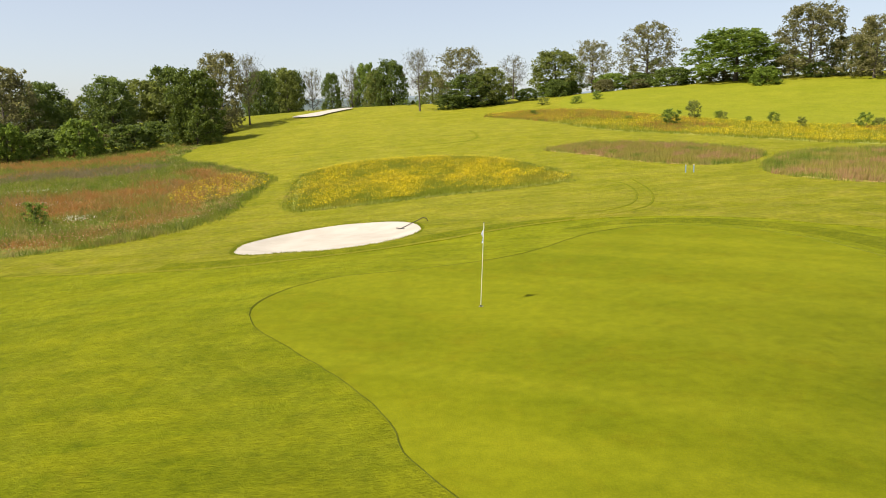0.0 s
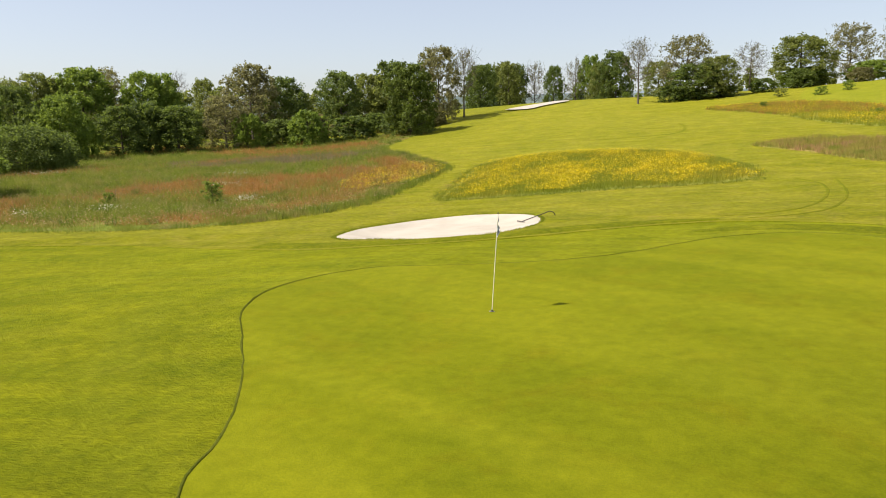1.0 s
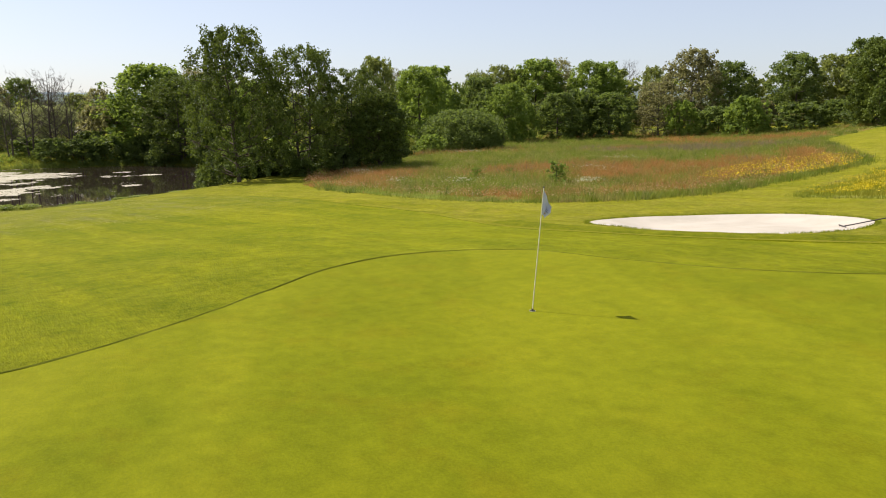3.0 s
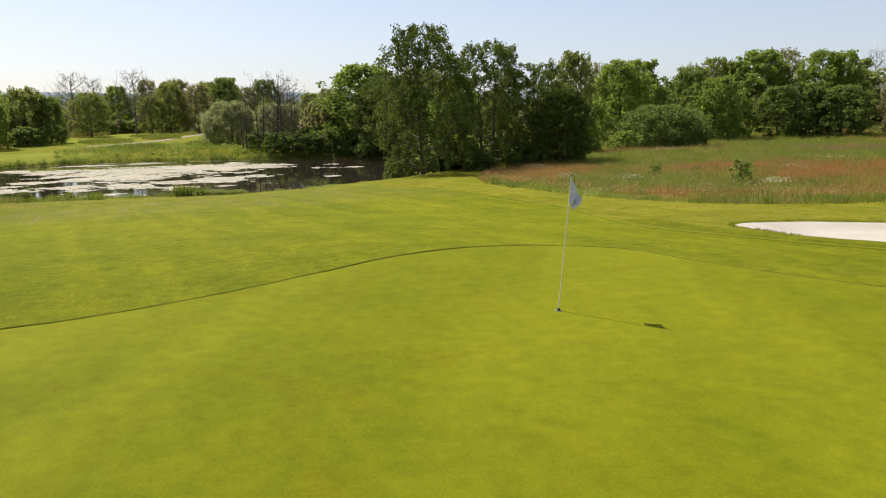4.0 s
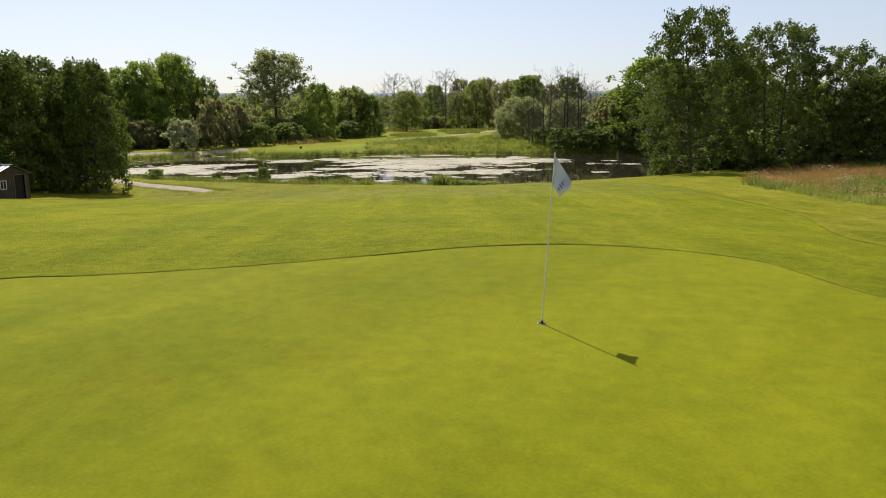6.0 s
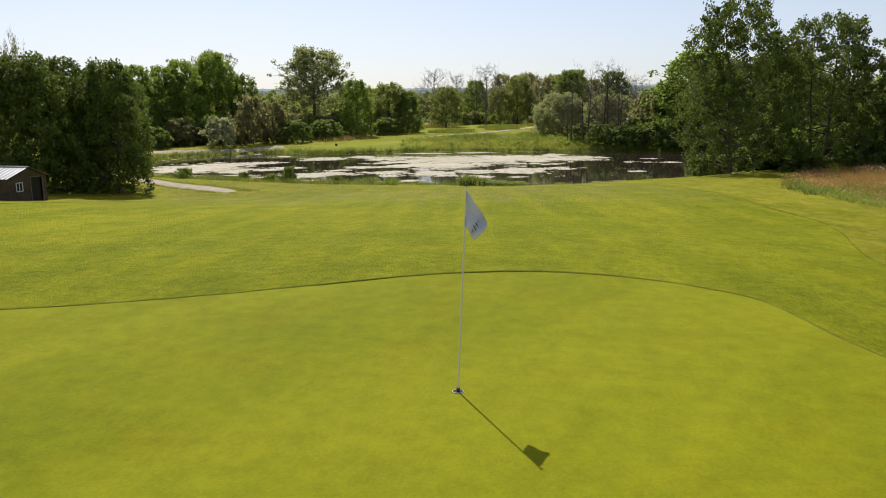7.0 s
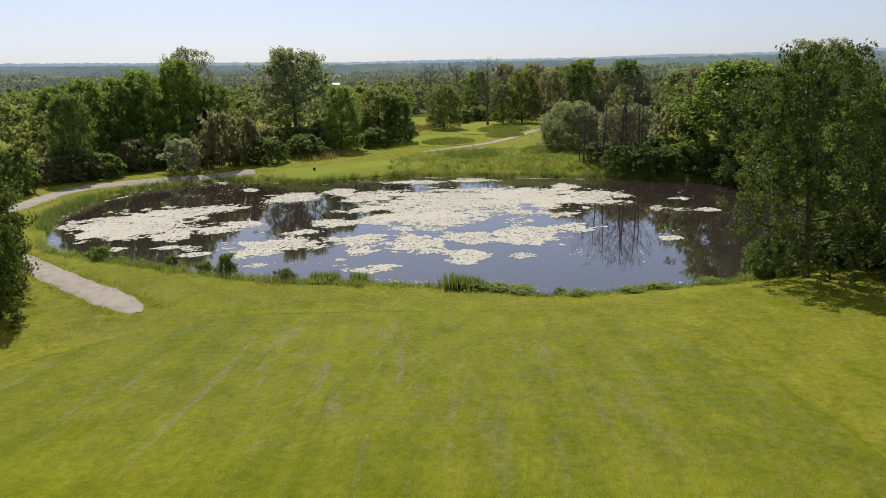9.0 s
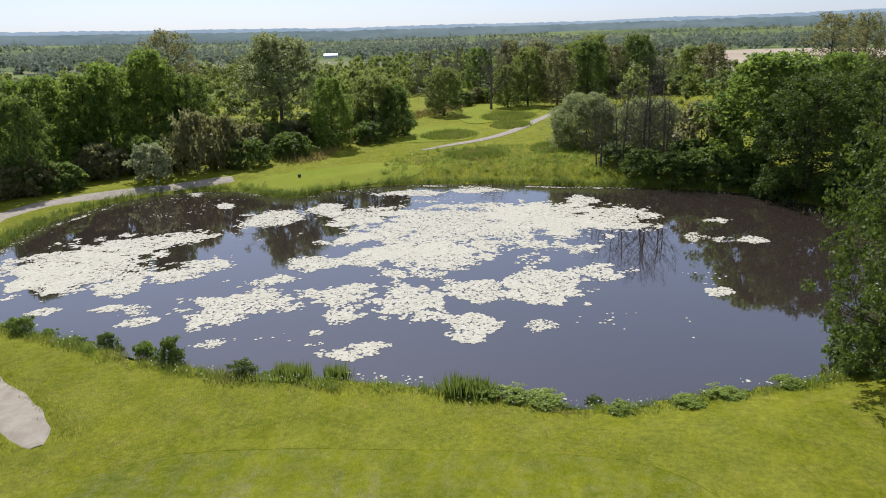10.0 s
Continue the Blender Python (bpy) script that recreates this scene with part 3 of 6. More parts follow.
def strip(name, line, width, off, mat, label, category, wander=0.0, seed=1):
    """A path's surface along a line, with uneven edges."""
    rng = np.random.default_rng(seed)
    d = np.gradient(line, axis=0)
    d /= np.linalg.norm(d, axis=1)[:, None]
    nrm = np.stack([-d[:, 1], d[:, 0]], 1)
    cols = np.linspace(-0.5, 0.5, 7)
    w = width * (np.clip((np.arange(len(line)) + 1.0) / 11, 0.12, 1) ** 0.7)[:, None] * (1 + wander * np.stack([[noise.noise(Vector((i * 0.33, seed + 9.0 * e, 0))) * 2.2 for i in range(len(line))] for e in (0, 1)], 1))
    rows = []
    for k, cc in enumerate(cols):
        ww = np.where(cc < 0, w[:, 0], w[:, 1])
        p = line + nrm * (cc * ww)[:, None]
        z = land(p[:, 0], p[:, 1]) + off - (0.05 if k in (0, 6) else 0)
        rows.append(np.column_stack([p, z]))
    v = np.stack(rows, 1).reshape(-1, 3)
    n = len(line)
    a = (np.arange(n - 1)[:, None] * 7 + np.arange(6)[None]).ravel()
    ob = new(name, mesh_of(name, v, np.stack([a, a + 1, a + 8, a + 7], 1), mat))
    return tagged(ob, label, category, kind="structure")


def lip(name, outline, inner, outer, rise, width, mat, face, label):
    """The step of longer grass round a closer cut: an upright cut face and a slope back down."""
    area = np.sum(outline[:, 0] * np.roll(outline[:, 1], -1) - np.roll(outline[:, 0], -1) * outline[:, 1])
    d = np.roll(outline, -1, 0) - np.roll(outline, 1, 0)
    d /= np.linalg.norm(d, axis=1)[:, None]
    out = np.stack([d[:, 1], -d[:, 0]], 1) * (1 if area > 0 else -1)
    ragged = drifts(outline[:, 0], outline[:, 1], 1.7, 3, 3)
    high = inner + (rise - inner) * np.clip(0.85 + 0.5 * drifts(outline[:, 0], outline[:, 1], 0.3, 5, 3), 0.3, 1.4) * np.where(outline[:, 0] < -28, 0.25, 1.0)
    rows = []
    for off, z, rag in ((-0.015, inner - 0.02, 0.01), (0.004, inner + 0.75 * (high - inner), 0.03), (0.03, high, 0.03), (0.14, high, 0.02), (width, outer + 0.004, 0.1), (width + 0.15, outer - 0.03, 0.1)):
        p = outline + out * (off + rag * ragged)[:, None]
        rows.append(np.column_stack([p, land(p[:, 0], p[:, 1]) + z]))
    n = len(outline)
    k, k2 = np.arange(n), (np.arange(n) + 1) % n
    f = np.vstack([np.stack([r * n + k, r * n + k2, (r + 1) * n + k2, (r + 1) * n + k], 1) for r in range(5)])
    ob = new(name, mesh_of(name, np.vstack(rows), f, [face, mat], index=np.repeat([0, 0, 1, 1, 1], n)))
    return tagged(ob, label, "grass", kind="structure")


apron = sheet("apron", APRON, (-14, 9), 0.03, M_APRON, "closely mown apron of bright grass with faint mowing stripes", "grass", 70)
mow = apron.data.attributes.new("mow", "FLOAT", "POINT")
apron_xy = np.array([v.co[:2] for v in apron.data.vertices])
mow.data.foreach_set("value", gap(apron_xy[:, 0], apron_xy[:, 1], GREEN).astype(np.float32))
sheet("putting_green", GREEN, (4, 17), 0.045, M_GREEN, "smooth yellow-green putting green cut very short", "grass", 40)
lip("collar", GREEN, 0.045, 0.03, 0.066, 0.6, M_APRON, M_THATCH, "slightly longer collar of grass edging the putting green")
lip("rough_edge", APRON, 0.03, 0.0, 0.06, 0.9, M_ROUGH, M_LUSH, "cut edge where the longer rough begins")
lush_line = spline([(4.6, 30.6), (7.5, 32.0), (10.4, 31.6), (12.7, 29.9), (14.3, 27.4), (15.3, 24), (16.0, 19), (16.4, 14)], 8, False)
strip("lush_collar", lush_line, 2.1, 0.04, M_LUSH, "darker lush band of grass behind the green", "grass", 0.08, 12)
lush_out = spline([(5.4, 34.0), (2.6, 32.9), (0.4, 31.4), (-1.4, 29.7), (-3.2, 28.2), (-5.4, 27.2), (-8.4, 26.6), (-11.2, 26.7)], 8, False)
strip("lush_rough", lush_out, 1.5, 0.065, M_LUSH, "darker lush grass in front of the bunker", "grass", 0.16, 14)
sheet("bunker", BUNKER, (-6, 33), 0.015, M_SAND, "pale sand bunker with a ragged grass lip", "bunker", 30, fall=0.01)
sheet("fairway_bunker", BUNKER_FAR, (-33, 158.5), 0.25, M_SAND, "distant pale sand bunker on the rise of the fairway", "bunker", 14)
sheet("wildflower_patch", PATCH, (-3, 60), 0.03, M_YELLOWFLOOR, "uncut island of grass full of yellow buttercups", "meadow", 30, fall=0.1)
sheet("meadow", MEADOW, (-62, 72), 0.04, M_MEADOW, "uncut meadow of red sorrel and tall green grass", "meadow", 50, fall=0.1)
sheet("fescue_patch", PINK, (17, 69), 0.03, M_PINKFLOOR, "uncut strip of pinkish fescue beside the fairway", "meadow", 20, fall=0.1)
sheet("fescue_patch_east", PINK_EAST, (32, 54), 0.03, M_PINKFLOOR, "uncut clump of tawny fescue and weeds", "meadow", 20, fall=0.1)
sheet("buttercup_bank", GOLD, (31, 96), 0.04, M_YELLOWFLOOR, "golden band of buttercups along the field's foot", "meadow", 24, fall=0.1)
sheet("hay_field", HAY, (60, 122), 0.05, M_FIELD, "sunlit yellow-green hay field under the hedge", "field", 30, fall=0.1)
sheet("tee", TEE, (-101, -21), 0.05, M_TEE, "mown tee terrace beyond the pond", "grass", 14)
sheet("tee_back", TEE_BACK, (-137, -16), 0.06, M_TEE, "mown tee terrace among rough grass", "grass", 14)
sheet("far_fairway", TEE_FAR, (-172, -12), 0.08, M_TEE, "strip of mown fairway running away between trees", "grass", 14)
sheet("ploughed_field", spline([(-300, 50), (-330, 105), (-420, 130), (-470, 80), (-380, 45)], 6), (-385, 85), 0.5, M_PLOUGH, "bare tan field on the far slope", "field", 20)

near_path = spline([(-40.6, -8.6), (-42.0, -10.6), (-44.3, -15), (-46.6, -19.6), (-50, -26), (-56, -35), (-63, -41.5), (-70, -44), (-77, -46.2), (-83, -46), (-90, -42.5), (-95, -38), (-99, -33)], 8, False)
strip("path", near_path, 2.5, 0.035, M_GRAVEL, "worn gravel path skirting the pond", "path", 0.11, 2)
far_path = spline([(-119, -14), (-124.5, -10.3), (-130, -6.6), (-140, -3.6), (-157, -1.4), (-177, 1), (-200, 2)], 8, False)
strip("path_far", far_path, 1.8, 0.09, M_GRAVEL, "gravel path climbing between the far tees", "path", 0.06, 3)

# the pond's water and its floating bloom
ring = POND + 0.0
cw = ring.mean(0)
grown = cw + (ring - cw) * 1.012
wv = np.column_stack([np.vstack([cw[None], grown]), np.full(len(grown) + 1, WATER)])
wk = np.arange(len(grown))
water = new("water", mesh_of("water", wv, np.stack([np.zeros_like(wk), 1 + wk, 1 + (wk + 1) % len(wk)], 1), M_WATER))
tagged(water, "still dark pond water reflecting sky and trees", "water", kind="structure")


# wooded ridges closing the view, with aerial haze in their colours
def ridge(name, radius, height, mat, label, seed):
    n = 1500
    a = np.linspace(0, 2 * math.pi, n, endpoint=False)
    tops = np.array([height * (1 + 0.05 * noise.fractal(Vector((math.cos(t) * 5, math.sin(t) * 5, seed)), 1.0, 2.0, 3)) + 3.0 * noise.fractal(Vector((math.cos(t) * 160, math.sin(t) * 160, seed)), 0.7, 2.0, 4) for t in a])
    c, s1 = np.cos(a) * radius, np.sin(a) * radius
    v = np.vstack([np.column_stack([c * 0.8, s1 * 0.8, np.full(n, 5.0)]), np.column_stack([c * 0.93, s1 * 0.93, tops * 0.66]), np.column_stack([c, s1, tops]), np.column_stack([c * 1.1, s1 * 1.1, tops * 0.3])])
    k = np.arange(n)
    k2 = (k + 1) % n
    f = np.vstack([np.stack([r * n + k, r * n + k2, (r + 1) * n + k2, (r + 1) * n + k], 1) for r in range(3)])
    tagged(new(name, mesh_of(name, v, f, mat)), label, "hills", kind="structure")


ridge("backdrop_ridge", 1900, 66, M_HAZED_RIDGE, "wooded ridge on the horizon, haze put into its colour", 4.0)
ridge("backdrop_ridge_back", 3000, 108, M_HAZED_RIDGE_BACK, "hills along the horizon, coloured blue-grey for haze", 9.0)


# plants
def tubes(segs, sides):
    """Tapered limbs; each is (points, radii)."""
    V, Fc = [], []
    base = 0
    ang = np.arange(sides) * 2 * math.pi / sides
    for pts, rad in segs:
        pts = np.asarray(pts, float)
        d = np.gradient(pts, axis=0)
        d /= np.linalg.norm(d, axis=1)[:, None] + 1e-9
        ref = np.where(np.abs(d[:, 2:3]) > 0.9, np.array([[1.0, 0, 0]]), np.array([[0, 0, 1.0]]))
        u = np.cross(d, ref)
        u /= np.linalg.norm(u, axis=1)[:, None] + 1e-9
        w = np.cross(d, u)
        ringv = pts[:, None] + np.asarray(rad)[:, None, None] * (np.cos(ang)[None, :, None] * u[:, None] + np.sin(ang)[None, :, None] * w[:, None])
        V.append(ringv.reshape(-1, 3))
        n = len(pts)
        a = np.arange(n - 1)[:, None] * sides + np.arange(sides)[None]
        b = np.arange(n - 1)[:, None] * sides + (np.arange(sides)[None] + 1) % sides
        Fc.append(np.stack([a, b, b + sides, a + sides], -1).reshape(-1, 4) + base)
        base += n * sides
    return np.vstack(V), np.vstack(Fc)


def leaf_cloud(rng, centres, radii, count, size, flat=0.75, three=True):
    """Many small lozenge leaves round each centre."""
    n = len(centres) * count
    c = np.repeat(centres, count, 0)
    r = np.repeat(radii, count)
    off = rng.normal(size=(n, 3))
    off /= np.linalg.norm(off, axis=1)[:, None]
    off *= (rng.random(n) ** 0.5)[:, None]
    off[:, 2] *= flat
    p = c + off * r[:, None]
    nrm = off * 0.7 + rng.normal(size=(n, 3)) * 0.9 + np.array([0, 0, 0.35])
    nrm /= np.linalg.norm(nrm, axis=1)[:, None] + 1e-9
    t = np.cross(nrm, rng.normal(size=(n, 3)))
    t /= np.linalg.norm(t, axis=1)[:, None] + 1e-9
    b = np.cross(nrm, t)
    s = size * (0.6 + 0.8 * rng.random(n))[:, None]
    if three:
        v = np.stack([p - t * s, p + b * s * 0.75 + t * s * 0.4, p - b * s * 0.75 + t * s * 0.5], 1).reshape(-1, 3)
        return v, np.arange(3 * n).reshape(-1, 3)
    v = np.stack([p - t * s, p + b * s * 0.6 + nrm * s * 0.12, p + t * s, p - b * s * 0.6 + nrm * s * 0.12], 1).reshape(-1, 3)
    return v, np.arange(4 * n).reshape(-1, 4)


def tree_shape(seed, H, R, base, limbs, subs, twigs, count, leaf, clump, top=0.45, sides=6, lean=0.03, stems=1, up=0.55, keep=1.0, fill=0, three=True, lobes=0.5):
    """Trunk and crown meshes of one tree: a leading stem, limbs that fill an egg-shaped crown, side shoots, and leaf clumps at their ends."""
    rng = np.random.default_rng(seed)
    wood, ends, rads = [], [], []
    lean *= 0.4
    r0 = 0.021 * H / max(1, stems ** 0.5)

    def within(p):
        sk = min(max((p[2] - base * 0.6) / (H - base * 0.6), 0), 1.2)
        mk = top * 0.75
        x = (sk - mk) / (1.08 - mk) if sk > mk else (mk - sk) / (mk + 0.35)
        return math.hypot(p[0], p[1]) < 1.12 * R * max(0.05, 1 - x * x) ** 0.6 + 0.35 and p[2] < H * 1.02

    for st in range(stems):
        sa = rng.random() * 6.28
        foot = np.array([math.cos(sa), math.sin(sa), 0]) * (0.0 if stems == 1 else 0.06 * R + 0.2)
        lx, ly = rng.normal(size=2) * lean * H + (foot[:2] * (0 if stems == 1 else 1.2))
        hh = H * (0.93 if st == 0 else rng.uniform(0.75, 0.92))
        t = np.linspace(0, 1, 9)
        stem = np.stack([foot[0] + lx * t + rng.normal(size=9) * 0.008 * H * t, foot[1] + ly * t + rng.normal(size=9) * 0.008 * H * t, hh * t], 1)
        stem[0, 2] = -0.3
        wood.append((stem, r0 * (1 - t * 0.9) * np.where(t < 0.05, 1.35, 1)))
        ends.append(stem[-1]), rads.append(clump)
        for i in range(limbs // stems):
            u = (i + rng.random()) / (limbs // stems)
            h = base + (hh * 0.95 - base) * u
            k = h / hh
            start = np.array([np.interp(k, t, stem[:, 0]), np.interp(k, t, stem[:, 1]), h])
            s = (h - base) / max(H - base, 0.1)
            env = max(0.04, 1 - ((s - top * 0.75) / (1.04 - top * 0.75 if s > top * 0.75 else top * 0.75 + 0.28)) ** 2) ** 0.65
            a = i * 2.39996 + st * 1.3 + rng.normal() * 0.35
            L = max(0.12 * R, R * env * rng.uniform(0.72, 1.1))
            rise = min(L * up * rng.uniform(0.3, 1.0) * (0.6 + s), max(0.1, (H - h) * 0.8))
            tt = np.linspace(0, 1, 5)
            out = np.array([math.cos(a), math.sin(a), 0])
            line = start + out * (L * tt)[:, None] + np.array([0, 0, 1]) * (rise * tt ** 1.4)[:, None] + rng.normal(size=(5, 3)) * 0.04 * L * tt[:, None]
            lr = r0 * (1 - 0.8 * k) * 0.5
            if not within(line[-1]):
                line = start + (line - start) * 0.55
                L *= 0.55
            wood.append((line, np.maximum(lr * (1 - 0.85 * tt), 0.012)))
            ends.append(line[-1]), rads.append(clump * rng.uniform(0.7, 1.1))
            for j in range(subs):
                f = rng.uniform(0.3, 1.0)
                p0 = np.array([np.interp(f, tt, line[:, m]) for m in range(3)])
                dv = out * rng.uniform(0.2, 1.0) + rng.normal(size=3) * 0.75 + np.array([0, 0, 0.35])
                dv /= np.linalg.norm(dv)
                sl = L * rng.uniform(0.22, 0.5)
                p1 = p0 + dv * sl * 0.5 + rng.normal(size=3) * 0.05 * sl
                p2 = p0 + dv * sl + np.array([0, 0, 0.1 * sl])
                if not within(p2):
                    continue
                if twigs >= 0:
                    wood.append((np.stack([p0, p1, p2]), np.array([lr * 0.4, lr * 0.25, 0.008]).clip(0.008)))
                ends.append(p2), rads.append(clump * rng.uniform(0.55, 1.15))
                if rng.random() < 0.5:
                    ends.append(p1), rads.append(clump * rng.uniform(0.5, 0.9))
                for q in range(max(twigs, 0)):
                    g = rng.uniform(0.2, 1)
                    w0 = p0 + (p2 - p0) * g
                    wd = dv * 0.6 + rng.normal(size=3) * 0.7 + np.array([0, 0, 0.3])
                    w1 = w0 + wd * sl * rng.uniform(0.25, 0.55)
                    wood.append((np.stack([w0, (w0 + w1) / 2 + rng.normal(size=3) * 0.04 * sl, w1]), np.array([0.016, 0.012, 0.006]) * max(1, H / 9)))
    ends, rads = np.array(ends), np.array(rads)
    pick = rng.random(len(ends)) < keep
    sk = np.clip((ends[:, 2] - base * 0.6) / (H - base * 0.6), 0, 1.2)
    mk = top * 0.75
    hull = np.maximum(0.05, 1 - np.where(sk > mk, (sk - mk) / (1.08 - mk), (mk - sk) / (mk + 0.35)) ** 2) ** 0.6
    pick &= (np.hypot(ends[:, 0], ends[:, 1]) < 1.12 * R * hull + 0.35) & (ends[:, 2] < H * 1.02)
    if fill:
        # shoots that round the crown out, in uneven lobes
        s = rng.random(fill) ** 0.85
        mid = top * 0.75
        env = np.sqrt(np.maximum(0.05, 1 - np.where(s > mid, (s - mid) / (1.05 - mid), (mid - s) / (mid + 0.35)) ** 2))
        a = rng.random(fill) * 6.28
        lobe = np.array([0.88 + lobes * noise.noise(Vector((math.cos(q) * 1.5, math.sin(q) * 1.5, u * 3.0 + seed))) for q, u in zip(a, s)])
        rr = R * env * lobe * (0.5 + 0.5 * np.sqrt(rng.random(fill)))
        ends = np.vstack([ends[pick], np.column_stack([np.cos(a) * rr, np.sin(a) * rr, base * 0.6 + (H - base * 0.6) * s * 0.97])])
        rads = np.concatenate([rads[pick], clump * rng.uniform(0.6, 1.1, fill)])
        pick = np.ones(len(ends), bool)
    tv, tf = tubes(wood[:stems], 9)
    bv, bf = tubes(wood[stems:], 4)
    tv, tf = np.vstack([tv, bv]), np.vstack([tf, bf + len(tv)])
    cv, cf = leaf_cloud(rng, ends[pick], rads[pick] * 1.35, count, leaf, 0.9, three) if count else (None, None)
    return (tv, tf), (cv, cf)


def make_tree(name, shape, bark, leaves, label, category="tree"):
    """A tree at the origin: an empty with trunk and crown."""
    (tv, tf), (cv, cf) = shape
    e = tagged(new(name), label, category)
    part("trunk", mesh_of("trunk", tv, tf, bark), None, e)
    if cv is not None:
        part("crown", mesh_of("crown", cv, cf, leaves, False), None, e)
    return e


def plant(models, rows, group, seed, ref_h, ref_r, sink=0.15):
    """Sets copies of the models at (x, y, height, radius)."""
    rng = np.random.default_rng(seed)
    for i, (x, y, h, r) in enumerate(rows):
        src = models[i % len(models)]
        z = float(land(x, y)) - sink
        m = pose(x, y, z, 0, 0, rng.uniform(0, 360)) @ Matrix.Diagonal((r / ref_r, r / ref_r, h / ref_h, 1))
        tagged(copy_thing(src, m), group=group)
    for src in models:
        for o in (*src.children_recursive, src):
            bpy.data.objects.remove(o)


H0, R0 = 12.0, 5.0
TREES = {
    "alder": dict(shape=dict(base=0.5, limbs=44, subs=5, twigs=0, count=40, leaf=0.105, clump=0.38, top=0.42, stems=2, up=0.65, fill=310, three=False), n=3, bark=M_BARK, leaf=M_ALDER,
                  label="tall leafy alder with several trunks beside the pond"),
    "bank_alder": dict(shape=dict(base=0.3, limbs=30, subs=4, twigs=-1, count=52, leaf=0.15, clump=0.55, top=0.35, stems=3, up=0.5, fill=320), n=2, bark=M_BARK, leaf=M_ALDER,
                       label="dense dark-stemmed alder clump behind the shed"),
    "oak": dict(shape=dict(base=2.6, limbs=32, subs=6, twigs=2, count=15, leaf=0.15, clump=0.45, top=0.55, up=0.75, keep=0.85, fill=190), n=3, bark=M_BARK, leaf=M_BROWN,
                label="thin-leaved spreading oak with visible limbs"),
    "broad_oak": dict(shape=dict(base=4.2, limbs=34, subs=6, twigs=1, count=30, leaf=0.15, clump=0.45, top=0.6, up=0.8, fill=180), n=1, bark=M_BARK, leaf=M_SILVER,
                      label="large round-crowned oak on the far bank"),
    "green_tree": dict(shape=dict(base=0.5, limbs=20, subs=3, twigs=-1, count=32, leaf=0.2, clump=0.58, top=0.42, up=0.5, fill=330), n=4, bark=M_BARK, leaf=M_FRESH,
                       label="full fresh-green broadleaf tree"),
    "dark_tree": dict(shape=dict(base=0.4, limbs=18, subs=3, twigs=-1, count=28, leaf=0.21, clump=0.62, top=0.4, up=0.5, fill=320), n=3, bark=M_BARK, leaf=M_DARK,
                      label="dense dark-green tree in the wood's edge"),
    "olive_tree": dict(shape=dict(base=0.7, limbs=22, subs=3, twigs=0, count=26, leaf=0.2, clump=0.58, top=0.45, up=0.55, fill=300), n=3, bark=M_BARK, leaf=M_OLIVE,
                       label="olive-green broadleaf tree in the hedge"),
    "bronze_tree": dict(shape=dict(base=0.9, limbs=28, subs=4, twigs=2, count=20, leaf=0.19, clump=0.5, top=0.45, up=0.65, fill=260), n=2, bark=M_PALEBARK, leaf=M_BROWN,
                        label="tree just coming into bronze leaf, limbs showing"),
    "slender_tree": dict(shape=dict(base=3.6, limbs=30, subs=6, twigs=4, count=7, leaf=0.13, clump=0.6, top=0.55, up=0.9, keep=0.7, fill=0), n=2, bark=M_PALEBARK, leaf=M_BROWN,
                         label="slender tree with few leaves and a bare stem"),
    "bare_tree": dict(shape=dict(base=2.6, limbs=32, subs=6, twigs=4, count=0, leaf=0.2, clump=0.7, top=0.5, up=0.95, stems=1), n=2, bark=M_PALEBARK, leaf=M_BROWN,
                      label="leafless tree with fine bare twigs"),
    "dead_tree": dict(shape=dict(base=1.4, limbs=26, subs=4, twigs=2, count=0, leaf=0.2, clump=0.7, top=0.6, up=1.5, stems=2), n=3, bark=M_BARK, leaf=M_BROWN,
                      label="dead leafless trunk rising from the willow scrub"),
    "ivy_tree": dict(shape=dict(base=0.4, limbs=30, subs=4, twigs=0, count=40, leaf=0.19, clump=0.55, top=0.4, up=0.5, fill=300), n=1, bark=M_BARK, leaf=M_ALDER,
                     label="bushy green tree with low branches"),
}
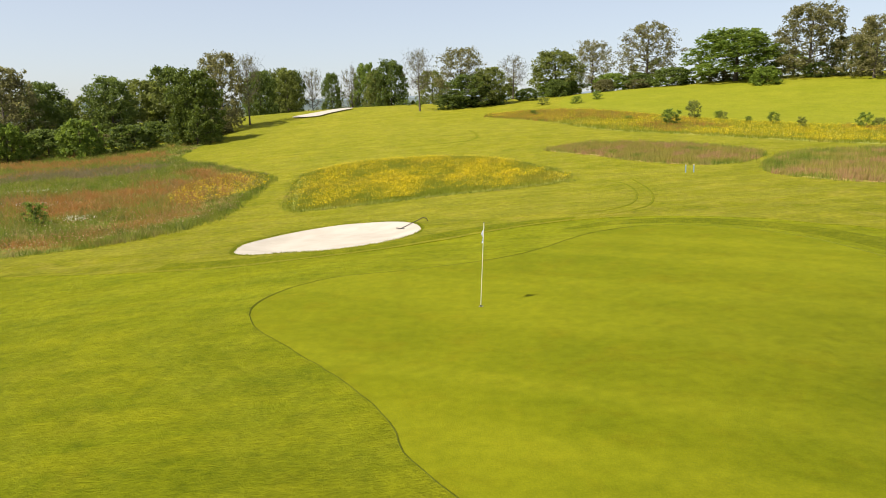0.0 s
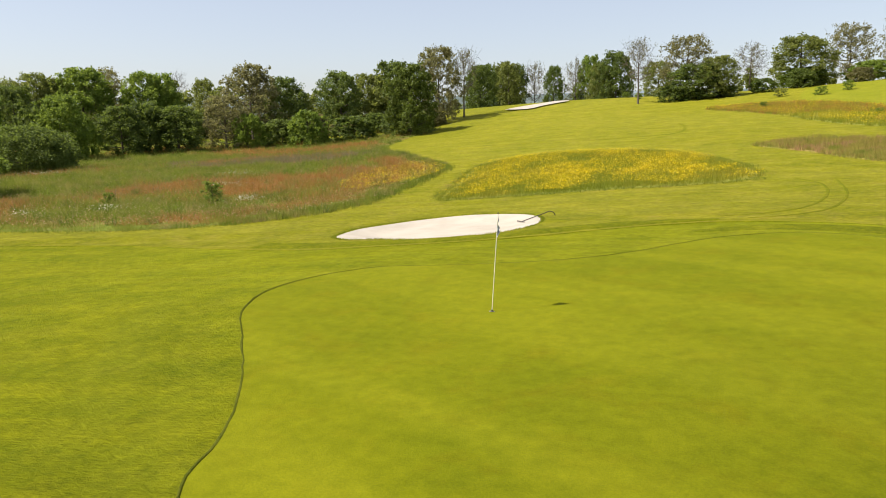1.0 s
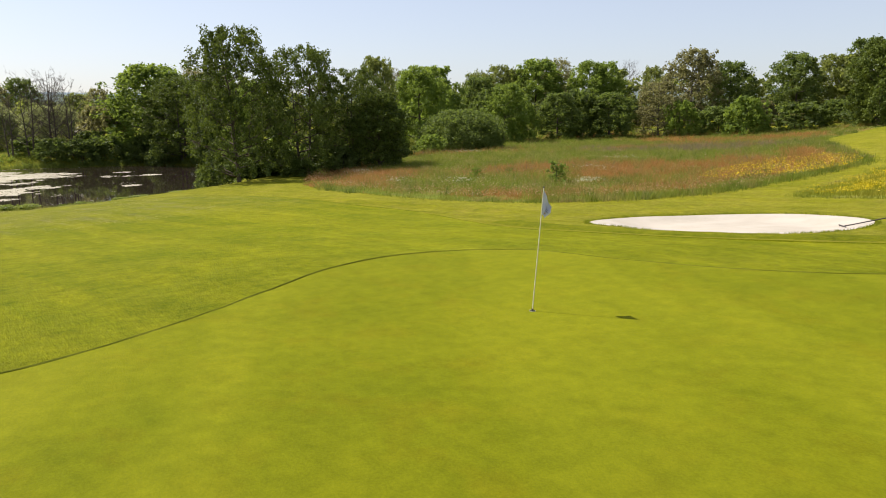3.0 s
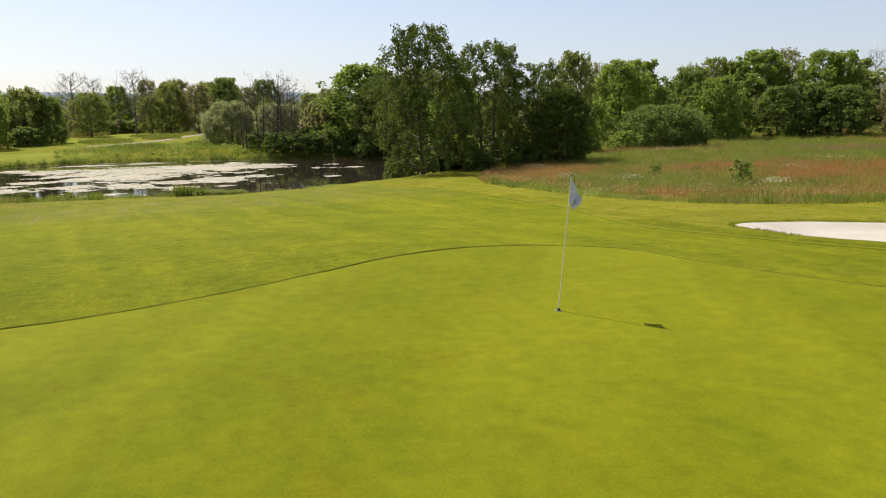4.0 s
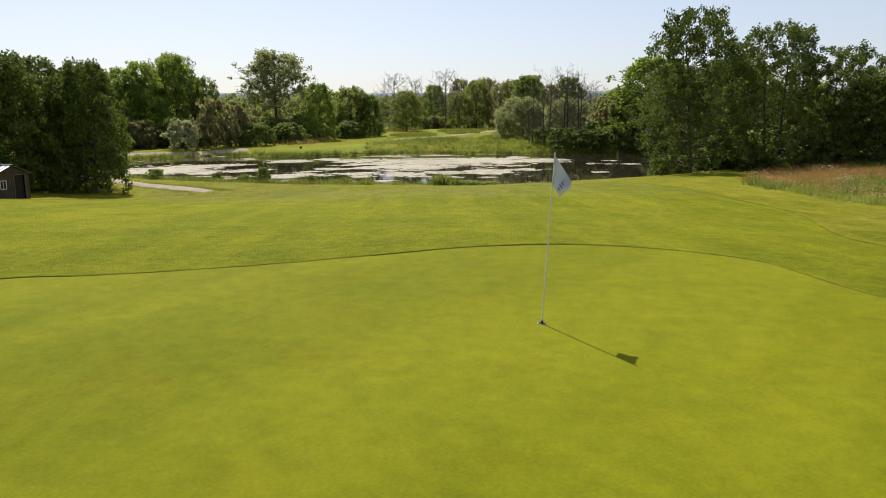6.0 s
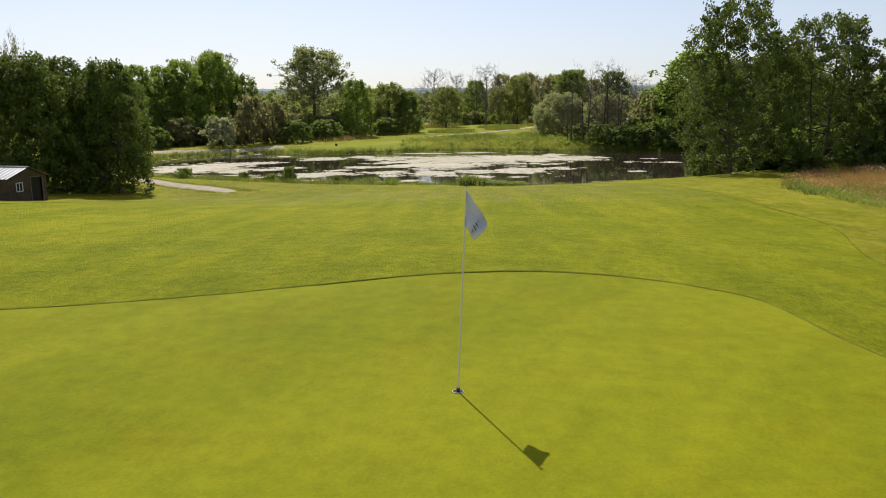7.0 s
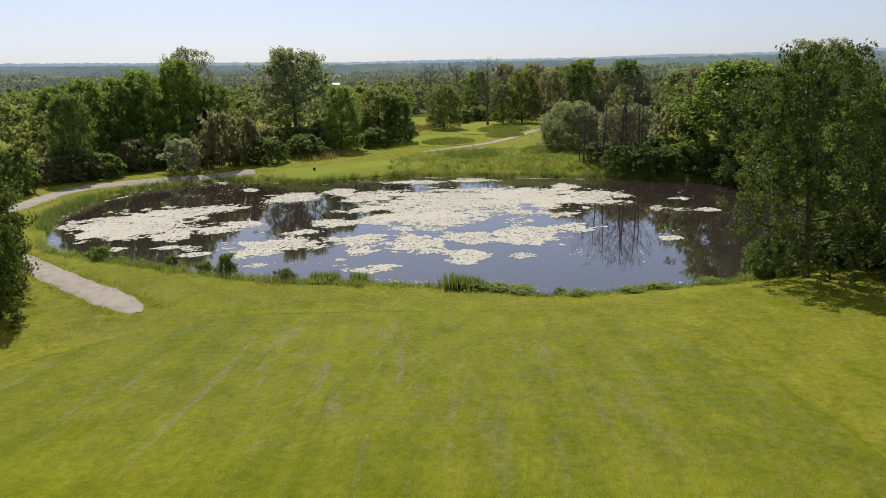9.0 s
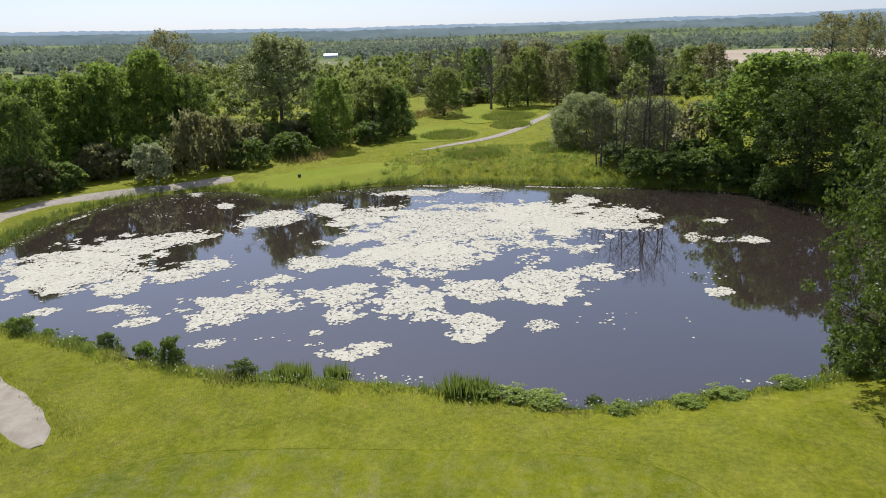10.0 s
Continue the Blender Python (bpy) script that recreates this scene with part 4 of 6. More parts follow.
SPOTS = {
    "slender_tree": [(-11.8, 155.9, 13.4, 3.7), (9.5, 185.3, 11.3, 4.4), (-50.8, 224.5, 18.4, 4.1), (-39.8, 231.9, 19.7, 4.7), (-46.1, 146.8, 14.6, 3.6), (-47.7, -34.0, 12.6, 1.6)],
    "oak": [(-3.1, 165.4, 12.8, 6.2), (29.8, 188.3, 13.9, 5.6), (40.7, 176.0, 15.2, 7.5), (-107.4, 110.5, 13.7, 5.5), (-114.7, 76.1, 13.7, 3.3), (-150.6, -75.9, 18.9, 6.3), (-213.4, 61.9, 19.3, 7.1), (-202.0, 65.9, 18.7, 5.3)],
    "dark_tree": [(-0.6, 161.5, 7, 6.4), (-61.3, 206.2, 14.9, 5.1), (-44.0, 220.9, 15.9, 3.6), (-26.2, 223.8, 19.4, 6.2), (-55.9, 223.3, 17.0, 3.6), (-63.5, 148.1, 12.9, 5.1), (-68.4, 134.3, 12.1, 4.8),
                  (-78.0, 128.4, 11.5, 4.8), (-83.6, 91.3, 7.9, 4.0), (-79.6, 99.3, 7.7, 4.6), (-54.9, 183.9, 11.3, 4.5), (-104.8, 89.8, 11.0, 4.4), (-115.1, -49.0, 11.9, 3.4), (-134.5, -22.5, 8.5, 3.0),
                  (-194.9, 5.7, 14.7, 4.9), (-86.2, -52.0, 11.1, 3.0), (-228.9, 17.2, 15.8, 5.8)],
    "olive_tree": [(3.1, 160.4, 8.2, 4.4), (19.2, 174.5, 10.7, 6.9), (77.0, 154.8, 7.9, 4.8), (-57.3, 212.6, 16.5, 4.4), (-31.0, 226.2, 17.2, 4.5), (-11.8, 200.1, 10.9, 4.8), (-67.1, 144.1, 10.8, 4.4), (-106.2, 138.5, 10.5, 3.1),
                   (-110.4, 98.9, 12.9, 4.2), (-53.6, 205.3, 14.5, 5.0), (-112.9, 95.5, 12.0, 4.2), (-108.4, 101.4, 11.9, 3.6), (-80.1, 55.7, 13.0, 3.2), (-133.4, -26.3, 10.3, 4.5), (-165.6, -22.0, 10.0, 4.3),
                   (-188.6, -7.6, 13.4, 4.8), (-183.0, -11.4, 10.0, 3.9), (-115.5, -56.2, 13.6, 4.3), (-218.7, 5.5, 16.1, 5.5), (-248.2, 33.5, 12.3, 5.5), (-203.4, 0.9, 14.1, 4.4)],
    "green_tree": [(56.1, 161.3, 11.0, 10.5), (18.9, 171.5, 4.0, 4.1), (-35.4, 232.6, 20.2, 4.7), (-98.3, 111.9, 12.6, 4.8), (-105.6, 104.4, 13.8, 6.5), (-84.0, 80.5, 9.6, 4.2), (-86.6, 66.1, 12.2, 4.9), (-96.6, 114.8, 12.3, 3.9),
                   (-107.0, 30.6, 13.4, 7.0), (-88, 41, 10, 4.5), (-98.2, 75.5, 12.7, 5.4), (-104.0, -53.9, 14.0, 4.3), (-111.0, -52.1, 15.8, 4.7), (-122.0, -28.9, 10.7, 3.6), (-95.3, -57.0, 12.8, 4.6),
                   (-101.0, -55.2, 12.8, 4.3), (-111.3, -76.4, 11.3, 4.1), (-219.9, -25.1, 13.5, 5.0), (-223.3, 1.4, 14.5, 4.6), (-131.8, 37.2, 11.1, 5.5), (-135.1, 45.1, 12.4, 5.7)],
    "bronze_tree": [(-221.3, -17.0, 15.5, 4.8), (-224, 10.5, 13.5, 5.2), (-222.8, 36.4, 13, 4.8), (69.3, 156.1, 14.8, 7.7), (77.5, 146.7, 11.9, 5.2), (-49.5, 141.2, 15.3, 5.0), (-80.2, 120.7, 14.3, 6.3), (-76.2, 107.4, 9.4, 4.2), (-189.4, -0.8, 12.8, 4.8), (-207.5, -7.9, 15.0, 5.3)],
    "ivy_tree": [(-48.2, 124.3, 12.9, 4.7), (-50.8, 41.2, 7.1, 3.2)],
    "bare_tree": [(-217, -31, 16.5, 5.2), (-222.6, -9, 16, 5.0), (-223, 24, 14.5, 5.5), (-113.6, 138.7, 12.3, 2.9), (-176.6, -27.6, 15.5, 5.7), (-179.4, -14.6, 16.2, 5.3)],
    "dead_tree": [(-108.3, 14.3, 12.0, 4.0), (-110.3, 16.9, 13.1, 4.4), (-107.3, 19.6, 12.4, 4.0), (-109.0, 12.0, 9.5, 3.6), (-108.8, 17.8, 12.6, 3.8)],
    "alder": [(-99.6, 33.6, 12.4, 6.0), (-96.5, 39.5, 12.4, 6.0), (-52.2, 28.6, 13.4, 4.6), (-53.0, 34.6, 12.0, 4.3), (-53.0, 39.4, 9.8, 4.0)],
    "bank_alder": [(-32.6, -18.6, 9.3, 3.2), (-36.8, -19.4, 9.5, 3.2), (-36.6, -15.6, 9.5, 3.0), (-41.5, -20.5, 9.0, 3.2), (-29, -22, 9.5, 3.4), (-25.5, -24, 10, 3.4)],
    "broad_oak": [(-128.1, -40.4, 17.4, 7.6)],
}
hedge_rng = np.random.default_rng(51)


def along(line, n, spread):
    """Places strewn along a line."""
    c = spline(line, 20, False)
    p = c[(np.linspace(0, len(c) - 1, n)).astype(int)]
    return p + hedge_rng.normal(size=p.shape) * spread


WOOD_EDGE = [(-48, 138), (-62, 131), (-80, 124), (-98, 116), (-113, 108), (-122, 92), (-118, 74), (-108, 58)]
BACKWOOD = []
for line, n, spread, dx, dy, lo, hi in ((WOOD_EDGE, 60, 4.0, -8, 10, 7, 11.5), ([(-70, -66), (-88, -66), (-104, -64), (-120, -57), (-135, -47), (-150, -39), (-172, -35)], 40, 3.0, -3, -3, 7, 11.5),
                                       ([(-190, 16), (-180, 34), (-150, 50), (-125, 54), (-110, 56)], 22, 3.5, 0, 0, 6, 10), ([(-80, 228), (-50, 226), (-25, 230), (0, 216), (25, 208), (60, 185), (95, 168)], 30, 4.0, 0, 4, 6, 11)):
    for x, y in along(line, n, spread):
        BACKWOOD.append((x + dx, y + dy, hedge_rng.uniform(lo, hi)))
for i, (kind, spec) in enumerate(TREES.items()):
    models = [make_tree(kind, tree_shape(100 + 10 * i + j, H0, R0, **spec["shape"]), spec["bark"], spec["leaf"], spec["label"]) for j in range(spec["n"])]
    plant(models, SPOTS[kind], kind.replace("_", " ") + " group", 500 + i, H0, R0)

# shrubs, built 4 m high and 3 m in radius
SHRUBS = {
    "shrub": (M_FRESH, "rounded light-green shrub by the wood", [(31.7, 173.8, 4.1, 4.9), (57.4, 148.1, 3.6, 3.1), (-71.8, 108.3, 6.0, 3.1), (-63.8, 113.7, 6.1, 4.1), (-85.3, 85.6, 6.5, 2.4), (-65.0, 50.3, 4.7, 1.8), (-66.6, 56.2, 2.5, 2.1), (-200, -19, 3.5, 4.0),
                                                      (-57, 40.5, 3.2, 2.4)]),
    # first ten dark shrubs are added to deepen shade under alders and bank trees
    "dark_shrub": (M_DARK, "dense dark bramble shrub at the wood's foot", [(-55.6, 26.8, 2.2, 2.0), (-51.2, 37.2, 2.4, 2.2), (-50.6, 33.2, 1.6, 1.6), (-57.0, 31.5, 2.8, 2.4), (-56.5, 37.5, 3.0, 2.6), (-99.5, 30.4, 3.0, 2.6), (-95.3, 35.6, 3.0, 2.6), (-91.0, 37.0, 3.2, 2.6), (-103.5, 27.5, 3.0, 2.6), (-86, 37.5, 3.2, 2.8), (-105.0, 20.5, 3.2, 3.0), (-105.0, 24.0, 3.4, 3.2), (-103.5, -47.5, 4.6, 3.8), (-102, -56, 4.2, 4.0), (-106, -34.5, 3.8, 3.2), (-113, -31.5, 3.6, 3.4), (-126.5, -24.5, 3.4, 3.2), (-222, -3, 5, 5), (-222, 16, 5, 5), (-221, 30, 5, 5), (44.2, 167.0, 4, 5.5), (38.0, 172.5, 3.5, 4.2), (-59.0, 121.2, 4.4, 4.8), (-87.9, 78.8, 7.5, 2.9), (-83.7, 96.5, 8.1, 4.6), (-106.0, 17.0, 3.1, 2.7), (-190, -24, 3.6, 3.9), (-75.0, -50, 5.3, 2.4),
                                                                 (-70, 115, 4.5, 4.5), (-90, 110, 5, 4.5), (-100, 106, 5, 4.5), (-52, 128, 4, 4)]),
    "brown_shrub": (M_BROWN, "brownish twiggy shrub on the bank", [(-101.7, -39.8, 8.0, 3.5), (-106.0, -37.9, 6.8, 3.0), (-112.5, 24.8, 7.4, 4.6), (-114.6, -48.8, 7.1, 3.6)]),
    "blossom_shrub": (M_BLOSSOM, "may bush covered with white blossom", [(-96.0, -42.5, 4.6, 2.9)]),
    "willow_bush": (M_SILVER, "rounded grey-green willow bush", [(-125.0, 9.2, 7.4, 5.9), (-121.0, 18.0, 7.0, 6.0)]),
    "sallow_bush": (M_DARK, "broad dome-shaped sallow bush in the meadow", [(-70.6, 63.3, 5.3, 6.6)]),
}
for line, n, kinds, hs in ((WOOD_EDGE, 34, ("dark_shrub", "dark_shrub", "brown_shrub"), (2.2, 4.4)), ([(-80, -54), (-95, -50), (-108, -44), (-118, -38), (-128, -32), (-150, -25)], 26, ("brown_shrub", "dark_shrub", "shrub", "brown_shrub"), (2.8, 5.2)),
                           ([(-192, -31), (-208, -14), (-219, 3), (-226, 22), (-224, 44), (-205, 58)], 28, ("dark_shrub", "brown_shrub", "dark_shrub"), (3.0, 5.5)),
                           ([(-6, 158), (8, 164), (25, 170), (45, 168), (64, 158), (85, 148)], 14, ("dark_shrub", "brown_shrub", "dark_shrub"), (2.2, 4.0)),
                           ([(-74, 37.5), (-84, 38.5), (-95, 37), (-106, 24), (-112, 14)], 7, ("dark_shrub", "shrub"), (2.5, 4.0)), ([(-55, 30), (-56, 36), (-57, 42)], 4, ("shrub", "dark_shrub"), (1.8, 2.6))):
    for x, y in along(line, n, 1.2):
        SHRUBS[kinds[int(hedge_rng.integers(len(kinds)))]][2].append((x, y, hedge_rng.uniform(*hs), hedge_rng.uniform(2.2, 3.8)))
for i, (kind, (leaf, label, spots)) in enumerate(SHRUBS.items()):
    fine = kind in ("willow_bush", "sallow_bush")
    rh, rw = (spots[0][2], spots[0][3]) if fine else (4.0, 3.0)
    models = [make_tree(kind, tree_shape(300 + 10 * i + j, rh, rw, 0.15, 40 if fine else 12, 4 if fine else 3, -1, 36 if fine else 15, 0.12 if fine else 0.19, 0.5 if fine else 0.3, 0.3, 6, 0.02, 2, 0.55, 1.0, 900 if fine else 190, True, 0.16 if fine else 0.4), M_BARK, leaf, label, "bush") for j in range(2 if len(spots) > 1 else 1)]
    plant(models, spots, kind.replace("_", " ") + " group", 600 + i, rh, rw, 0.1)


# grasses, flowers and floating bloom: far too many to count
def scatter(rng, outline, density):
    lo, hi = outline.min(0), outline.max(0)
    n = int(np.prod(hi - lo) * density)
    p = lo + rng.random((n, 2)) * (hi - lo)
    return p[inside(p[:, 0], p[:, 1], outline)]


def blades(name, pts, height, width, per, mat, label, category, spread=0.12, seed=1, lean=0.35, var=0.45, base=0.0):
    """Tufts of tapering blades at the given places."""
    rng = np.random.default_rng(seed)
    n = len(pts) * per
    p = np.repeat(pts, per, 0) + rng.normal(size=(n, 2)) * spread
    z = land(p[:, 0], p[:, 1]) + base
    a = rng.random(n) * 2 * math.pi
    hgt = (np.repeat(height, per) if isinstance(height, np.ndarray) else height) * (1 - var + 2 * var * rng.random(n))
    w = (np.repeat(width, per) if isinstance(width, np.ndarray) else width) * (0.6 + 0.8 * rng.random(n))
    ux, uy = np.cos(a) * w / 2, np.sin(a) * w / 2
    tip = rng.normal(size=(n, 2)) * lean * hgt[:, None] * 0.6
    v = np.empty((n, 3, 3))
    v[:, 0] = np.stack([p[:, 0] - ux, p[:, 1] - uy, z - 0.02], 1)
    v[:, 1] = np.stack([p[:, 0] + ux, p[:, 1] + uy, z - 0.02], 1)
    v[:, 2] = np.stack([p[:, 0] + tip[:, 0], p[:, 1] + tip[:, 1], z + hgt], 1)
    ob = new(name, mesh_of(name, v.reshape(-1, 3), np.arange(3 * n).reshape(-1, 3), mat, False))
    return tagged(ob, label, category, kind="stuff")


def blooms(name, pts, height, size, mat, label, seed=1, category="flowers"):
    """Small open flower heads over the grass."""
    rng = np.random.default_rng(seed)
    n = len(pts)
    z = land(pts[:, 0], pts[:, 1]) + height * (0.7 + 0.5 * rng.random(n))
    c = np.column_stack([pts, z])
    nrm = rng.normal(size=(n, 3)) * 0.5 + np.array([0, 0, 1])
    t = np.cross(nrm, rng.normal(size=(n, 3)))
    t /= np.linalg.norm(t, axis=1)[:, None]
    b = np.cross(nrm, t)
    b /= np.linalg.norm(b, axis=1)[:, None]
    s = (size * (0.6 + 0.8 * rng.random(n)))[:, None]
    v = np.stack([c - t * s, c - b * s, c + t * s, c + b * s], 1).reshape(-1, 3)
    ob = new(name, mesh_of(name, v, np.arange(4 * n).reshape(-1, 4), mat, False))
    return tagged(ob, label, category, kind="stuff")


def edge_points(outline, per_metre, rng, spread, shift=0.0):
    """Points strewn along a closed curve."""
    nxt = np.roll(outline, -1, 0)
    ln = np.linalg.norm(nxt - outline, axis=1)
    out = []
    for a, b, l in zip(outline, nxt, ln):
        k = rng.poisson(l * per_metre)
        t = rng.random(k)[:, None]
        d = (b - a) / (l + 1e-9)
        nrm = np.array([d[1], -d[0]])
        out.append(a + (b - a) * t + nrm * (shift + rng.normal(size=(k, 1)) * spread))
    return np.vstack(out)


def outward(outline):
    """Plus one where the curve's right-hand side lies outside."""
    area = np.sum(outline[:, 0] * np.roll(outline[:, 1], -1) - np.roll(outline[:, 0], -1) * outline[:, 1])
    return 1.0 if area > 0 else -1.0


grs = np.random.default_rng(11)
near = scatter(grs, MEADOW, 22)
dist = np.hypot(near[:, 0] - 5, near[:, 1] - 10)
near = near[grs.random(len(near)) < np.clip((34 / dist) ** 1.5, 0.12, 1)]
dist = np.hypot(near[:, 0] - 5, near[:, 1] - 10)
grow = np.clip(dist / 40, 0.8, 2.6)
# drifts of sorrel: a band behind the mown edge, the middle, and the far slope
edge_gap = -gap(near[:, 0], near[:, 1], MEADOW)
drift = 0.5 * drifts(near[:, 0], near[:, 1] * 0.7, 0.09, 2, 4, 0.6)
red = drift * 1.6 + 0.75 * np.exp(-((edge_gap - 3.0) / 2.6) ** 2) * (near[:, 1] < 75) + 0.55 * np.exp(-(((near[:, 0] + 58) / 22) ** 2 + ((near[:, 1] - 102) / 16) ** 2)) + 0.3 * np.exp(-(((near[:, 0] + 27) / 6) ** 2 + ((near[:, 1] - 52) / 9) ** 2)) - 0.22
dusk = drift * 0.9 + 0.6 * np.exp(-(((near[:, 0] + 45) / 14) ** 2 + ((near[:, 1] - 78) / 9) ** 2)) > 0.22
tone = np.where(red + 0.2 * grs.normal(size=len(red)) > 0.15, 1, np.where(dusk, 2, 0))
lumps = (1.0 + 0.55 * drifts(near[:, 0], near[:, 1], 0.6, 7, 3)).clip(0.35, 1.9) * np.clip(edge_gap / 4.0, 0.5, 1.0)
for code, nm, mat, text in ((0, "tall_grass", M_TALLGRASS, "knee-high green meadow grass"), (1, "sorrel", M_SORREL, "drifts of rust-red sorrel in the meadow"), (2, "dusky_grass", M_DUSKY, "dusky brown flowering grass in the meadow")):
    k = tone == code
    blades(nm, near[k], 0.38 * np.clip(grow[k], 0.9, 1.25) * lumps[k], 0.026 * grow[k], 8, mat, text, "grass", 0.2, 30 + code, 1.0)
    if code != 2:
        heads = np.repeat(near[k], 2 if code else 1, 0)
        heads = heads + grs.normal(size=heads.shape) * 0.22
        blooms("sorrel_heads" if code else "grass_heads", heads, 0.42, 0.03, M_RUSTHEAD if code else M_SEED, "rusty seed heads of sorrel" if code else "pale seed heads over the meadow grass", 60 + code, "grass")
mo = outward(MEADOW)
mf = edge_points(MEADOW[20:90], 26, grs, 0.55, -0.35 * mo)
mf = mf[(mf[:, 1] < 95) & (mf[:, 0] > -45) & (gap(mf[:, 0], mf[:, 1], MEADOW) < 0.5)]
blades("meadow_fringe", mf, 0.34 * (1 + 0.5 * drifts(mf[:, 0], mf[:, 1], 0.5, 18, 3)).clip(0.4, 1.8), 0.028, 8, M_TALLGRASS, "green grass fringe along the meadow's mown edge", "grass", 0.25, 19, 0.5)
fl = scatter(grs, PATCH, 44)
low = np.clip(-gap(fl[:, 0], fl[:, 1], PATCH) / 1.0, 0.4, 1)
blades("patch_grass", fl, 0.27 * low, 0.04, 4, M_YELLOW, "uncut grass stems of the buttercup island", "grass", 0.14, 4)
pf = edge_points(PATCH, 14, grs, 0.3, 0.0)
blades("patch_fringe", pf, 0.11, 0.03, 6, M_TALLGRASS, "thin grass at the edge of the buttercup island", "grass", 0.2, 34, 0.6)
rim = -gap(fl[:, 0], fl[:, 1], PATCH)
rich = 0.42 + 0.45 * drifts(fl[:, 0], fl[:, 1] * 0.5, 0.42, 3, 4, 0.65) - 0.45 * np.exp(-rim / 1.6)
bc = np.repeat(fl, 6, 0)[np.repeat(rich, 6) > grs.random(6 * len(fl))]
blooms("buttercups", bc + grs.normal(size=bc.shape) * 0.15, 0.33, 0.026, M_BUTTER, "bright yellow buttercup flowers above the grass", 5)
gd = scatter(grs, GOLD, 9)
blades("bank_grass", gd, 0.36, 0.07, 4, M_YELLOW, "tall grass of the golden bank", "grass", 0.2, 6)
gb = np.repeat(gd, 5, 0)
gb = gb[0.5 + 0.45 * drifts(gb[:, 0], gb[:, 1], 0.12, 8, 4, 0.6) > grs.random(len(gb))]
gb = gb + grs.normal(size=gb.shape) * 0.3
rusty = scatter(grs, GOLD, 4)
rusty = rusty[drifts(rusty[:, 0], rusty[:, 1], 0.1, 21, 3) + 0.02 * (rusty[:, 1] - 105) > 0.15]
blades("bank_sorrel", rusty, 0.45, 0.06, 6, M_SORREL, "rusty sorrel among the buttercups of the bank", "grass", 0.3, 26)
blooms("bank_buttercups", gb, 0.4, 0.036, M_BUTTER, "golden drifts of buttercups on the bank", 7)
pk = np.vstack([scatter(grs, PINK, 22), scatter(grs, PINK_EAST, 16)])
front = np.minimum(np.abs(gap(pk[:, 0], pk[:, 1], PINK)), np.abs(gap(pk[:, 0], pk[:, 1], PINK_EAST)))
green_part = drifts(pk[:, 0], pk[:, 1], 0.35, 5, 4, 0.6) + 0.9 * np.exp(-front / 1.2) + 0.5 * (pk[:, 0] > 27) - 0.15 + 0.2 * grs.normal(size=len(pk)) > 0.35
blades("patch_herbs", pk[green_part], 0.34, 0.03, 8, M_TALLGRASS, "green grass and herbs growing through the fescue", "grass", 0.2, 39)
pk = pk[~green_part]
blades("fescue", pk, 0.36 * (1 + 0.35 * drifts(pk[:, 0], pk[:, 1], 0.7, 6, 3)).clip(0.5, 1.6), 0.028, 9, M_PINKGRASS, "wispy pink and straw-coloured fescue", "grass", 0.18, 8)
yl = scatter(grs, spline([(-19, 50), (-17, 56), (-18, 64), (-23, 68), (-24, 58), (-21, 50)], 6), 24)
blooms("meadow_buttercups", yl, 0.4, 0.04, M_BUTTER, "yellow flowers at the meadow's edge", 9)
um = np.vstack([grs.normal(size=(n, 2)) * np.array([wx, wy]) + (x, y) for x, y, wx, wy, n in ((-23.6, 42.4, 0.5, 0.5, 190), (-31, 50, 1.2, 0.7, 120), (-36, 58, 1.6, 0.9, 160), (-52, 41, 2.2, 1.2, 220), (-29.5, 36.5, 0.7, 0.5, 120), (-62, 58, 2.0, 1.0, 200), (-44, 36, 0.8, 0.6, 120), (-33, 33.5, 0.6, 0.5, 80))])
blooms("umbels", um, 0.55, 0.03, M_WHITEBLOOM, "white umbel flowers standing in the meadow", 10)


go = outward(GREEN)
blades("collar_grass", edge_points(GREEN, 120, grs, 0.1, 0.16 * go), 0.022, 0.012, 4, M_LIP, "uncut lip of grass round the putting green", "grass", 0.03, 12, 0.5, 0.4, 0.03)
ao = outward(APRON)
blades("rough_lip", edge_points(APRON, 22, grs, 0.14, 0.18 * ao), 0.05, 0.022, 4, M_LIP, "longer grass where the rough meets the apron", "grass", 0.06, 13, 0.5, 0.4)
bo = outward(BUNKER)
blades("bunker_lip", edge_points(BUNKER, 30, grs, 0.05, 0.1 * bo), 0.06, 0.025, 4, M_LIP, "shaggy grass lip of the bunker", "grass", 0.05, 14, 0.6)
side_rng = np.random.default_rng(63)
pd = np.gradient(near_path, axis=0)
pd /= np.linalg.norm(pd, axis=1)[:, None]
verge = np.repeat(near_path[:60], 26, 0)
verge = verge + np.repeat(np.stack([-pd[:60, 1], pd[:60, 0]], 1), 26, 0) * (side_rng.choice((-1.0, 1.0), len(verge)) * (1.12 + 0.22 * np.abs(side_rng.normal(size=len(verge)))))[:, None] + side_rng.normal(size=verge.shape) * 0.3
blades("verge_grass", verge, 0.09, 0.03, 5, M_LIP, "short ragged grass creeping over the path's edge", "grass", 0.12, 28, 0.7)
po = outward(POND)
pe = edge_points(POND, 7, grs, 0.35, 0.45 * po)
tuftness = drifts(pe[:, 0], pe[:, 1], 0.45, 9, 4, 0.6)
keep_reed = (pe[:, 0] < -60) | (tuftness > -0.1)
pe, tuftness = pe[keep_reed], tuftness[keep_reed]
far_side = pe[:, 0] < -60
blades("pond_reeds", pe[~far_side], (0.2 + 0.14 * np.clip(tuftness[~far_side], 0, 1.5)) * (1 + 0.3 * tuftness[~far_side]).clip(0.4, 1.6), 0.035, 9, M_REED, "green reeds and herbs fringing the pond", "reeds", 0.25, 15, 0.3)
